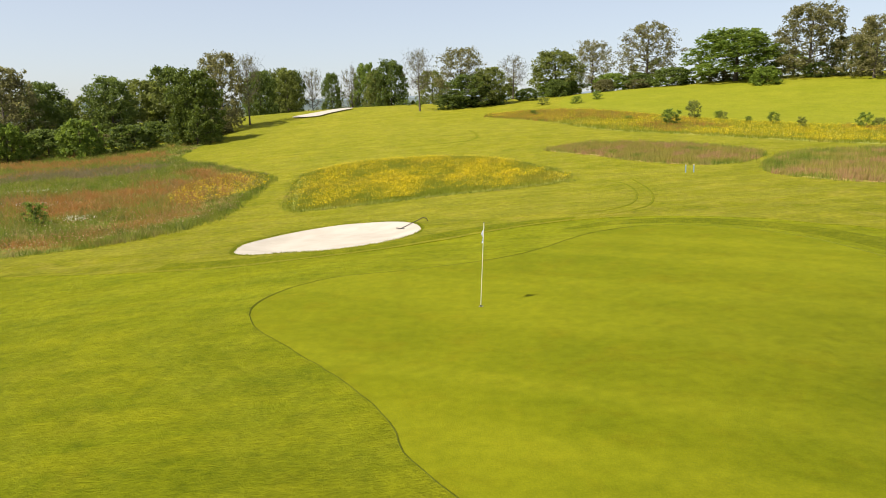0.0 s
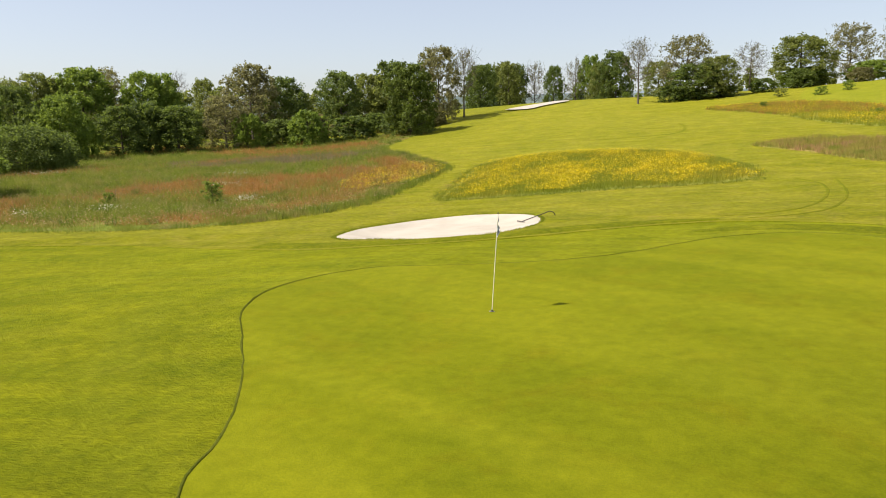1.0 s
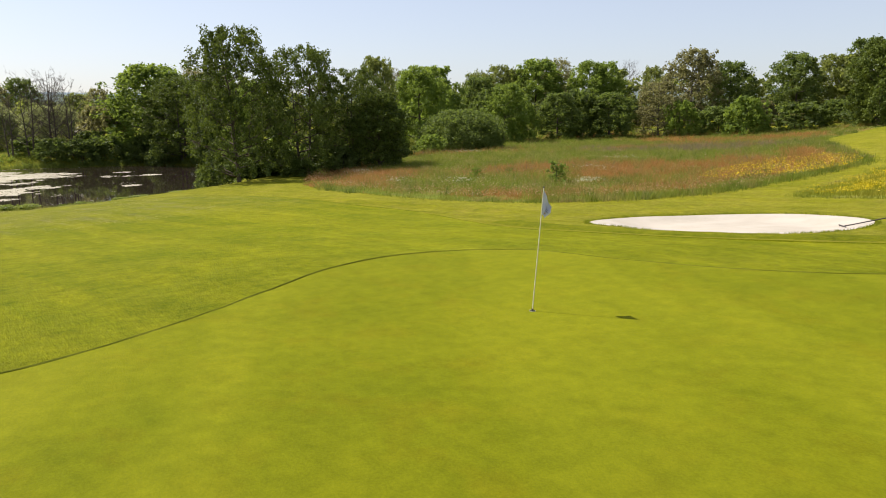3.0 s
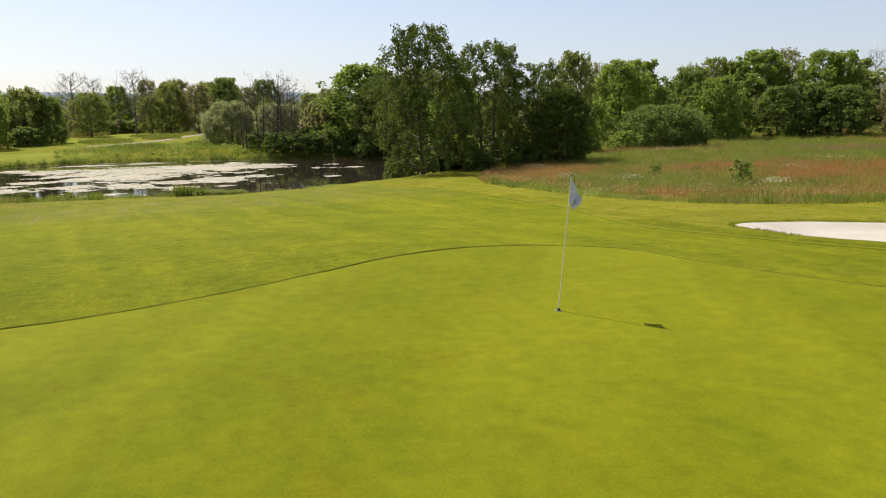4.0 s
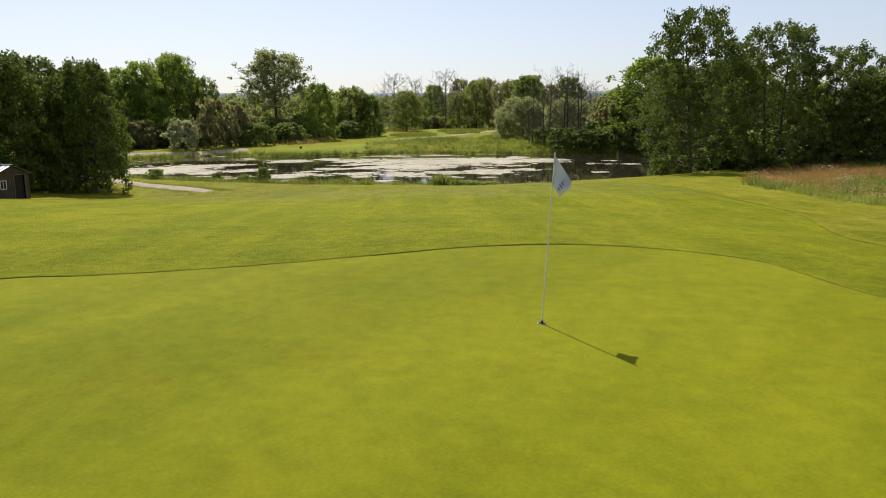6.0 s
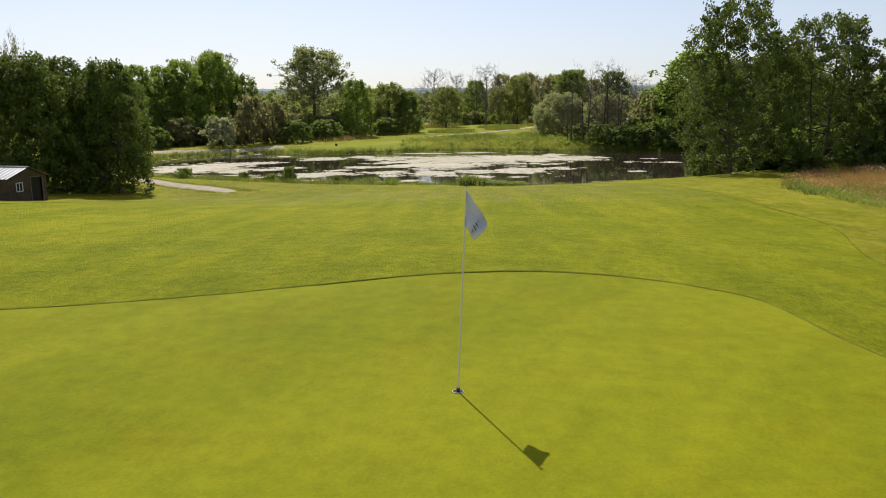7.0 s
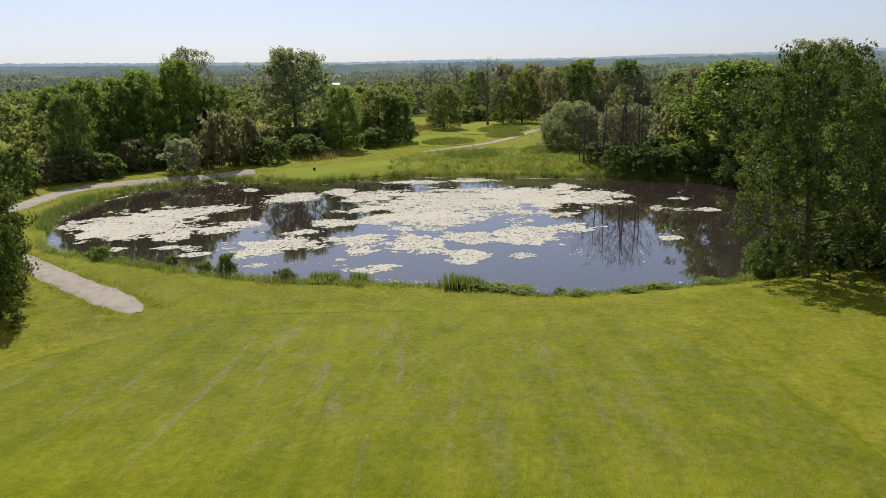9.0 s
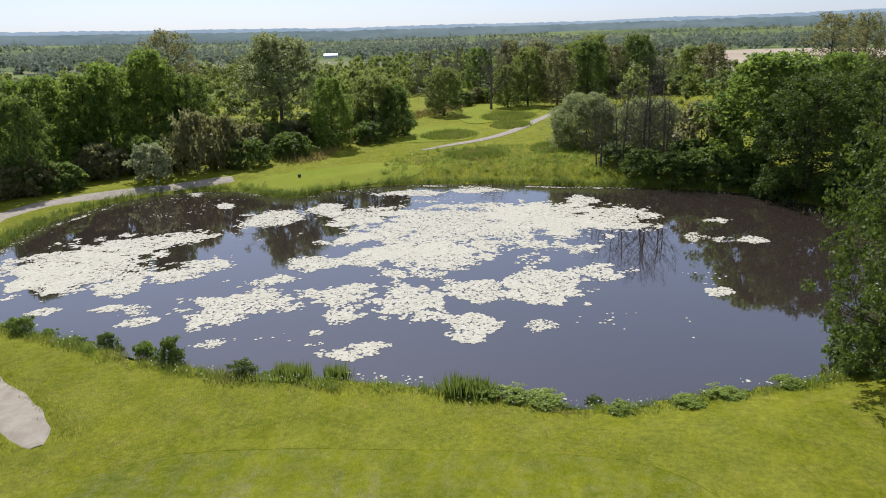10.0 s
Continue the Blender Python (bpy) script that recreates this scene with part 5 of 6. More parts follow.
blades("far_rushes", pe[far_side], 0.5 * (1 + 0.6 * tuftness[far_side]).clip(0.25, 2.0), 0.045, 10, M_RUSH, "dark-green rushes along the far bank", "reeds", 0.3, 43, 0.9)
clump_at = drifts(pe[:, 0], pe[:, 1], 0.22, 5, 3)
tall = pe[clump_at > np.where(pe[:, 0] < -60, -0.25, 0.5)]
blades("rush_clumps", tall, np.where(tall[:, 0] < -60, 0.75, 0.55), np.where(tall[:, 0] < -70, 0.05, 0.035), 10, M_RUSH, "taller rush clumps at the water's edge", "reeds", 0.3, 16, 0.7)
bank = spline([(-99, -12), (-105, -8), (-105.5, 5), (-105, 20), (-104, 30), (-112, 26), (-124, 4), (-121, -10), (-110, -16)], 6)
bk = scatter(grs, bank, 5)
lush = drifts(bk[:, 0], bk[:, 1], 0.2, 4, 4, 0.6)
blades("bank_weeds", bk, 0.14 + 0.36 * np.clip(lush, 0, 1.6), 0.06, 6, M_TALLGRASS, "rank green weeds on the far bank", "grass", 0.3, 17, 0.9)
scrub = edge_points(POND, 1.5, grs, 0.5, 0.9 * po)
scrub = scrub[(scrub[:, 0] < -62) & (gap(scrub[:, 0], scrub[:, 1], POND) > 0.15)]
more = scatter(grs, bank, 0.35)
for nm, pts_at, leaf, text in (("bank_scrub", scrub, M_DARK, "low leafy weeds hanging over the far bank"), ("bank_docks", more, M_FRESH, "clumps of broad-leaved weeds in the bank grass")):
    big = grs.uniform(0.25, 0.6, len(pts_at))
    cv, cf = leaf_cloud(grs, np.column_stack([pts_at, land(pts_at[:, 0], pts_at[:, 1]) + big * 0.6]), big, 46, 0.08, 0.8)
    tagged(new(nm, mesh_of(nm, cv, cf, leaf, False)), text, "weeds", kind="stuff")
# dry straw in the short grass above the pond, thickest round the path's end
dry = scatter(grs, spline([(-46, -14), (-34, -10), (-24, -2), (-24, 16), (-34, 22), (-44, 18), (-48, 8), (-48, -4)], 6), 48)
thick = 0.7 * drifts(dry[:, 0], dry[:, 1], 0.35, 9, 5, 0.65) + 1.25 * np.exp(-np.hypot(dry[:, 0] + 39.6, dry[:, 1] + 8.6) / 4.5) + 0.2 * np.clip((-30 - dry[:, 0]) / 10, -1, 1)
dry = dry[thick + 0.25 * grs.normal(size=len(thick)) > 0.42]
dry = dry[np.min(np.hypot(dry[:, :1] - near_path[None, :, 0], dry[:, 1:] - near_path[None, :, 1]), axis=1) > 1.2]
blades("dry_straw", dry, 0.022, 0.03, 2, M_STRAW, "pale dry straw lying in the worn short grass", "grass", 0.07, 35, 2.2, 0.5, 0.03)
herb = edge_points(POND, 26, grs, 0.4, 0.75 * po)
herb = herb[(herb[:, 0] > -62) & (herb[:, 1] > -28) & (gap(herb[:, 0], herb[:, 1], POND) > 0.1)]
lift = (0.85 + 0.8 * drifts(herb[:, 0], herb[:, 1], 0.7, 12, 3)).clip(0.25, 2.2)
blades("bank_herbs", herb, 0.27 * lift, 0.04, 6, M_TALLGRASS, "leafy green herbs along the pond's near bank", "grass", 0.16, 36, 0.8)
speck = herb[grs.random(len(herb)) < 0.3]
blooms("bank_flowers", speck + grs.normal(size=speck.shape) * 0.3, 0.3, 0.035, M_WHITEBLOOM, "small white flowers among the bank herbs", 37)
tussock = scatter(grs, MEADOW, 0.1)
tussock = tussock[tussock[:, 0] > -75]
blades("meadow_tussocks", np.repeat(tussock, 6, 0), 0.5, 0.05, 9, M_RUSH, "dark-green leafy tussocks standing in the meadow", "grass", 0.3, 38, 0.9)
# rough mounds left standing round the tees
knolls = np.vstack([scatter(grs, np.stack([cx + rx * np.cos(np.linspace(0, 6.28, 24, endpoint=False)), cy + ry * np.sin(np.linspace(0, 6.28, 24, endpoint=False))], 1), 9) for cx, cy, rx, ry in
                    ((-134.4, -13.4, 5.5, 4.4), (-163.1, -8.1, 8.0, 5.2), (-148.2, -5.2, 5.5, 3.4), (-122.1, 5.0, 4.0, 3.0), (-116, -5, 4, 4), (-140.4, -25.6, 6, 3.6), (-131.4, -33.8, 6, 3.5))])
blades("tee_rough", knolls, 0.5, 0.12, 6, M_TALLGRASS, "tall rough grass standing in mounds round the tees", "grass", 0.3, 27, 0.4)
wr = scatter(grs, spline([(-112, -26), (-128, -28), (-150, -27), (-190, -22), (-190, -26), (-150, -33), (-125, -36), (-108, -31)], 6), 2.5)
blades("far_rough", wr, 0.6, 0.16, 5, M_PINKGRASS, "tawny rough grass below the far trees", "grass", 0.3, 18, 0.4)

# floating pond bloom, in rafts (x, y, half length, half width, turn)
RAFTS = [(-82.1, 0.6, 10.2, 11.4, 193), (-71.6, 0.2, 4.9, 5, 196), (-85.9, 7.6, 6.7, 5.9, 186), (-87.5, 14.4, 5.3, 3.5, 181), (-84.9, -9.9, 4.7, 3.5, 201), (-70.3, -4.4, 2.3, 2.1, 201), (-61.4, -3, 2.8, 3.3, 203), (-57.8, -1.9, 1.2, 1.3, 204), (-61.7, 1.7, 3.4, 2.8, 197), (-64.1, 5.5, 2.8, 2.7, 192), (-66.1, 10, 3.7, 3.3, 186), (-70, 13.5, 1.9, 2.2, 182), (-58.2, -9.5, 3.2, 3.7, 212), (-64.8, -26.5, 7.6, 5.2, 222), (-61.1, -26.5, 4.1, 2.9, 225), (-69.8, -27, 4.6, 3.6, 220), (-60.2, -20.1, 2.3, 1.7, 220), (-63.4, -17.3, 2.1, 2, 216)]
RAFTS += [(-66.7, -16.6, 2.3, 1.7, 213), (-74.3, -23, 2.2, 2.7, 214), (-82.1, -19.1, 3.6, 3.5, 208), (-68.6, -8.2, 1.9, 2.3, 205), (-86.8, -15.3, 3.4, 1.9, 204), (-64.1, -8.9, 1.1, 1.3, 208), (-76.2, -7.9, 1.8, 1.8, 202), (-52.7, 1, 1.1, 1.9, 203), (-53.9, 1.9, 0.6, 1.1, 201), (-58, 6.7, 2, 1.5, 192), (-55.8, 6.8, 0.7, 0.7, 193), (-95.4, 11, 2.4, 2.1, 183), (-66.8, 21.2, 1, 1, 173), (-87.7, 23.9, 1.2, 1.3, 173), (-80.8, 25.5, 1, 1, 170), (-96.8, -8.7, 2, 3.7, 197), (-98.9, -1.8, 1.4, 3.3, 192), (-55.1, -21.5, 0.7, 0.9, 225)]
RAFTS += [(-54.4, -14.1, 0.7, 1.1, 219), (-55, -2.2, 0.4, 0.4, 206), (-87.2, -27.1, 1.3, 0.8, 212), (-56.5, -17.6, 0.7, 1.2, 221), (-54.9, -10, 0.4, 0.4, 215)]
SPECKS = [(-58.8, 10.8, 1.6, 1.3, 186), (-60.1, 14.6, 0.9, 1.3, 181), (-56.8, -15.9, 2.2, 1.9, 219), (-63.3, -9.8, 1.6, 2.1, 209), (-84.3, 16, 3.5, 3, 179), (-81.2, 22, 3.1, 2.8, 174), (-53.4, -1.5, 0.7, 1, 206), (-75.9, 11.5, 1.7, 2.7, 184), (-52.2, -7.6, 1, 2.6, 214), (-80, -39.8, 6, 0.7, 0), (-101.2, -4, 0.6, 7, 0), (-102.2, 8, 0.6, 9, 0), (-92, -34, 2.5, 2, 30)]
av = []
for rows, dens, lim in ((RAFTS, 34.0, 0.2), (SPECKS, 34.0, 0.72)):
    for x, y, a, b, turn in rows:
        n = int(math.pi * a * b * dens * 4.6)
        q1 = grs.uniform(-1.35, 1.35, (n, 2))
        r1 = np.hypot(q1[:, 0], q1[:, 1])
        ca, sa = math.cos(radians(turn)), math.sin(radians(turn))
        px, py = x + q1[:, 0] * a * ca - q1[:, 1] * b * sa, y + q1[:, 0] * a * sa + q1[:, 1] * b * ca
        f = 0.6 * drifts(px, py, 0.5, 1, 6, 0.78)
        ok = (f + 1.1 * (1.05 - r1) > lim) & (r1 < 1.35) & (gap(px, py, POND) < -0.4)
        av.append(np.stack([px[ok], py[ok]], 1))
stray = scatter(grs, POND, 1.6)
stray = stray[(drifts(stray[:, 0], stray[:, 1], 0.16, 14, 4, 0.65) > 0.55 + 0.3 * ((stray[:, 1] > 14) | (stray[:, 0] > -58))) & (gap(stray[:, 0], stray[:, 1], POND) < -0.5)]
fringe = edge_points(POND, 5, grs, 0.25, -0.55 * outward(POND))
av.append(stray)
av.append(fringe[drifts(fringe[:, 0], fringe[:, 1], 0.3, 15, 3) > np.where(fringe[:, 0] > -62, 0.55, 0.1)])
n_raft = sum(len(q) for q in av[:len(RAFTS)])
flakes = np.vstack(av)
nf = len(flakes)
ang = np.linspace(0, 2 * math.pi, 5, endpoint=False)[None] + grs.random((nf, 1)) * 6.28
rad = np.where(np.arange(nf)[:, None] < n_raft, 0.07 + 0.1 * grs.random((nf, 1)), 0.04 + 0.09 * grs.random((nf, 1))) * grs.uniform(0.65, 1.3, (nf, 5))
fz = WATER + 0.006 + 0.01 * grs.random(nf)
fv = np.stack([flakes[:, :1] + np.cos(ang) * rad, flakes[:, 1:] + np.sin(ang) * rad * 0.9, np.repeat(fz[:, None], 5, 1)], -1).reshape(-1, 3)
raft = new("floating_bloom", mesh_of("floating_bloom", fv, np.arange(5 * nf).reshape(-1, 5), M_ALGAE, False))
tagged(raft, "creamy white rafts of pond weed floating on the water", "pond weed", kind="stuff")

# woods of the far country
wood_rng = np.random.default_rng(21)
spots = []
# hedgerows across and down the slopes, with gaps, and woods in the corners
for r0 in (300, 345, 400, 470, 550, 640, 750, 880, 1040, 1230, 1450):
    for az in np.arange(-1.12, 1.27, 4.6 / r0):
        rr = r0 * (1 + 0.07 * float(drifts(az * 3, r0 * 0.01, 1.0, 4, 3)))
        if float(drifts(az * r0 * 0.012, r0, 1.0, 6, 2)) > -0.35:
            spots.append((-40 - rr * math.cos(az) + wood_rng.normal() * 2.5, 15 + rr * math.sin(az) + wood_rng.normal() * 2.5))
for az in np.arange(-1.05, 1.25, 0.11):
    for rr in np.arange(310, 1350, 10):
        turn = az + 0.05 * math.sin(rr / 150 + az * 9)
        if float(drifts(az * 9, rr * 0.006, 1.0, 8, 2)) > 0.1:
            spots.append((-40 - rr * math.cos(turn) + wood_rng.normal() * 2, 15 + rr * math.sin(turn) + wood_rng.normal() * 2))
for k in range(1500):
    az = wood_rng.uniform(-1.1, 1.25)
    rr = 300 + 1300 * wood_rng.random() ** 1.4
    x, y = -40 - rr * math.cos(az), 15 + rr * math.sin(az)
    if float(drifts(x, y, 0.006, 9, 2)) > 0.35:
        spots.append((x, y))
for k in range(420):
    az = wood_rng.uniform(0.3, 2.3)
    rr = wood_rng.uniform(270, 420)
    spots.append((-10 + rr * math.cos(az), 20 + rr * math.sin(az)))
spots = np.array(spots)
dist = np.hypot(spots[:, 0] + 20, spots[:, 1] - 15)
lane = np.abs((spots[:, 0] + 19) * 0.387 - (spots[:, 1] - 15) * 0.922) < 11
clear = ~(lane & (spots[:, 0] < -270) & (spots[:, 0] > -560)) & ~((spots[:, 0] > -320) & (np.abs(spots[:, 1] + 5 - 0.1 * (spots[:, 0] + 150)) < 26)) & ~((spots[:, 0] > -480) & (spots[:, 0] < -270) & (spots[:, 1] > 35) & (spots[:, 1] < 140))
spots, dist = spots[clear], dist[clear]
hts = wood_rng.uniform(3.0, 6.5, len(spots)) * np.where(wood_rng.random(len(spots)) < 0.15, 1.8, 1.0) * np.clip(dist / 420, 0.9, 1.5)
cs, rs = [], []
for (x, y), h in zip(spots, hts):
    z = float(land(x, y))
    for m in range(6):
        a, u = wood_rng.uniform(0, 6.28), wood_rng.random()
        rr = h * 0.5 * math.sqrt(max(0.1, 1 - (2 * u - 0.8) ** 2))
        cs.append((x + math.cos(a) * rr, y + math.sin(a) * rr, z + h * (0.12 + 0.8 * u)))
        rs.append(h * wood_rng.uniform(0.22, 0.36))
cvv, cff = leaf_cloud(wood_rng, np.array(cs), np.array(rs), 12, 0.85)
tagged(new("distant_woods", mesh_of("distant_woods", cvv, cff, M_HAZED_WOOD, False)), "woods and hedges of the far countryside, leaves paled for haze", "trees", kind="stuff")

# woods behind the hedges, tree behind tree
for k in range(520):
    az, rr = wood_rng.uniform(-0.75, 0.75), wood_rng.uniform(195, 310)
    x, y = -40 - rr * math.cos(az), 15 + rr * math.sin(az)
    if noise.noise(Vector((x * 0.02, y * 0.02, 6.0))) > 0.0 and not (x > -300 and abs(y + 5 - 0.1 * (x + 150)) < 24 and x > -225) and not (x < -270 and 35 < y < 140) and not (abs((x + 19) * 0.387 - (y - 15) * 0.922) < 9 and x < -270):
        BACKWOOD.append((x, y, wood_rng.uniform(6, 11)))
for k in range(230):
    az = wood_rng.uniform(-1.0, -0.12)
    rr = wood_rng.uniform(120, 270)
    x, y = -30 - rr * math.cos(az), 10 + rr * math.sin(az)
    if y < min(-36, -58 + 0.12 * (-110 - x)):
        BACKWOOD.append((x, y, wood_rng.uniform(7, 11)))
for nm, pick, mat, text in (("west_wood", lambda x, y: y < 20, M_OLIVE, "thick mixed wood behind the far path"), ("north_wood", lambda x, y: y >= 20, M_OLIVE, "thick mixed wood behind the hedge")):
    cs, rs = [], []
    for x, y, h in BACKWOOD:
        if not pick(x, y):
            continue
        z = float(land(x, y))
        for m in range(22):
            a, u = wood_rng.uniform(0, 6.28), wood_rng.random()
            q1 = h * 0.36 * math.sqrt(max(0.1, 1 - (2 * u - 0.8) ** 2)) * wood_rng.uniform(0.5, 1)
            cs.append((x + math.cos(a) * q1, y + math.sin(a) * q1, z + h * (0.04 + 0.88 * u)))
            rs.append(h * wood_rng.uniform(0.07, 0.13))
    cvv, cff = leaf_cloud(wood_rng, np.array(cs), np.array(rs), 32, 0.36)
    tagged(new(nm, mesh_of(nm, cvv, cff, mat, False)), text, "trees", kind="stuff")


# things
def box(bm, x0, x1, y0, y1, z0, z1, bevel=0.0):
    made = bmesh.ops.create_cube(bm, size=1.0)["verts"]
    for v in made:
        v.co = Vector(((x0 + x1) / 2 + v.co.x * (x1 - x0), (y0 + y1) / 2 + v.co.y * (y1 - y0), (z0 + z1) / 2 + v.co.z * (z1 - z0)))
    if bevel:
        edges = list({e for v in made for e in v.link_edges})
        bmesh.ops.bevel(bm, geom=edges, offset=bevel, segments=2, affect="EDGES")
    return bm


def boxed(*dims, bevel=0.0):
    return box(bmesh.new(), *dims, bevel=bevel)


def tube_mesh(name, pts, radii, sides, mat):
    v, f = tubes([(pts, radii)], sides)
    return mesh_of(name, v, f, mat)


HOLE = (1.0, 18.2)
hz = float(land(*HOLE)) + 0.045


def flagstick():
    stick = stand("flagstick", (*HOLE, hz), "white flagstick leaning in the hole, with a limp white flag", "flagstick")
    top = np.array([0.11, 0.118, 2.14])
    foot = -0.12 * top / 2.14
    part("pole", tube_mesh("pole", np.array([foot, top * 0.35, top * 0.7, top]), np.array([0.009, 0.0085, 0.008, 0.007]), 10, M_POLE), None, stick)
    part("ferrule", tube_mesh("ferrule", np.array([foot, top * 0.02]), np.array([0.02, 0.017]), 10, M_DARKMETAL), None, stick)
    part("finial", tube_mesh("finial", np.array([top, top * 1.008, top * 1.014]), np.array([0.014, 0.014, 0.004]), 8, M_DARKMETAL), None, stick)
    # the cloth hangs in folds from its hoist
    nu, nv = 22, 26
    vs = np.empty((nv, nu, 3))
    for j in range(nv):
        for i in range(nu):
            u, w = i / (nu - 1), j / (nv - 1)
            h = top * (0.985 - 0.165 * w)
            sag = u * (0.31 * (1 - w) + 0.15 * w)
            reach = u * (0.205 * (1 - w) + 0.09 * w) * (1 + 0.25 * math.sin(w * 3.1))
            fold = 0.035 * math.sin(u * 7.5 + w * 2.2) * u + 0.015 * math.sin(w * 9 + u * 3)
            dx, dy = -0.02, 1.0
            vs[j, i] = (h[0] - reach * 0.25 + fold * dy, h[1] + reach * 0.97 - fold * dx, h[2] - sag)
    idx = np.arange(nv * nu).reshape(nv, nu)
    f = np.stack([idx[:-1, :-1], idx[:-1, 1:], idx[1:, 1:], idx[1:, :-1]], -1).reshape(-1, 4)
    cloth = part("flag", mesh_of("flag", vs.reshape(-1, 3), f, M_FLAG), None, stick, "limp white flag with small dark and gold print")
    # small print, laid on both faces
    for k, (u0, u1, w0, w1, mat) in enumerate(((0.58, 0.76, 0.56, 0.58, M_INK), (0.56, 0.78, 0.68, 0.7, M_INK), (0.6, 0.7, 0.8, 0.86, M_GOLD), (0.62, 0.7, 0.44, 0.47, M_GOLD))):
        i0, i1, j0, j1 = int(u0 * (nu - 1)), int(u1 * (nu - 1)), int(w0 * (nv - 1)), int(w1 * (nv - 1)) + 1
        sub = vs[j0:j1 + 1, i0:i1 + 1]
        m, n = sub.shape[:2]
        di, dj = np.gradient(sub, axis=1), np.gradient(sub, axis=0)
        nr = np.cross(di, dj)
        nr /= np.linalg.norm(nr, axis=2)[:, :, None] + 1e-9
        id2 = np.arange(m * n).reshape(m, n)
        f2 = np.stack([id2[:-1, :-1], id2[:-1, 1:], id2[1:, 1:], id2[1:, :-1]], -1).reshape(-1, 4)
        v2 = np.vstack([(sub + nr * 0.004).reshape(-1, 3), (sub - nr * 0.004).reshape(-1, 3)])
        part("print", mesh_of("print", v2, np.vstack([f2, f2 + m * n]), mat), None, cloth)
    return stick


flagstick()
cup = stand("hole_cup", (*HOLE, hz), "white-lined hole cut in the putting green", "golf hole")
part("liner", tube_mesh("liner", np.array([[0, 0, 0.004], [0, 0, 0.006], [0, 0, 0.007]]), np.array([0.054, 0.06, 0.054]), 24, M_CUP), None, cup)
# flat black disc stands in for the shade down the cup
bm = bmesh.new()
bmesh.ops.create_circle(bm, cap_ends=True, radius=0.055, segments=24, matrix=Matrix.Translation((0, 0, 0.0055)))
part("opening", bm, M_BLACK, cup, "black disc for the shade inside the hole")


def rake():
    a, b = np.array([-2.9, 34.75, 0.0]), np.array([-1.95, 35.95, 0.0])
    a[2], b[2] = float(land(a[0], a[1])) + 0.05, float(land(b[0], b[1])) + 0.2
    r = stand("bunker_rake", tuple(a), "bunker rake with a bent dark handle lying over the sand's edge", "rake")
    d = b - a
    u = d / np.linalg.norm(d)
    pts = np.array([a * 0, d * 0.5, d * 0.93, d + np.array([0.05, 0.05, 0.03]), d + np.array([0.22, 0.14, -0.03]), d + np.array([0.30, 0.18, -0.18])])
    part("handle", tube_mesh("handle", pts, np.full(6, 0.02), 8, M_DARKMETAL), None, r)
    side = np.array([-u[1], u[0], 0])
    part("head", tube_mesh("head", np.array([side * -0.3, side * 0.3]) + np.array([0, 0, 0.01]), np.array([0.022, 0.022]), 6, M_DARKMETAL), None, r)
    for k in range(9):
        c = side * (-0.28 + 0.07 * k)
        part("tine", tube_mesh("tine", np.array([c, c + np.array([0, 0, -0.05])]), np.array([0.007, 0.004]), 5, M_DARKMETAL), None, r)


rake()

for k, (x, y) in enumerate(((16.0, 53.6), (16.55, 53.5))):
    s = stand("marker_stake", (x, y, float(land(x, y))), "thin blue wooden marker stake standing in mown grass", "stake", "marker stakes")
    part("post", boxed(-0.035, 0.035, -0.02, 0.02, -0.05, 0.52, bevel=0.006), M_BLUE, s)
    part("cap", boxed(-0.04, 0.04, -0.025, 0.025, 0.52, 0.56, bevel=0.005), M_POLE, s)


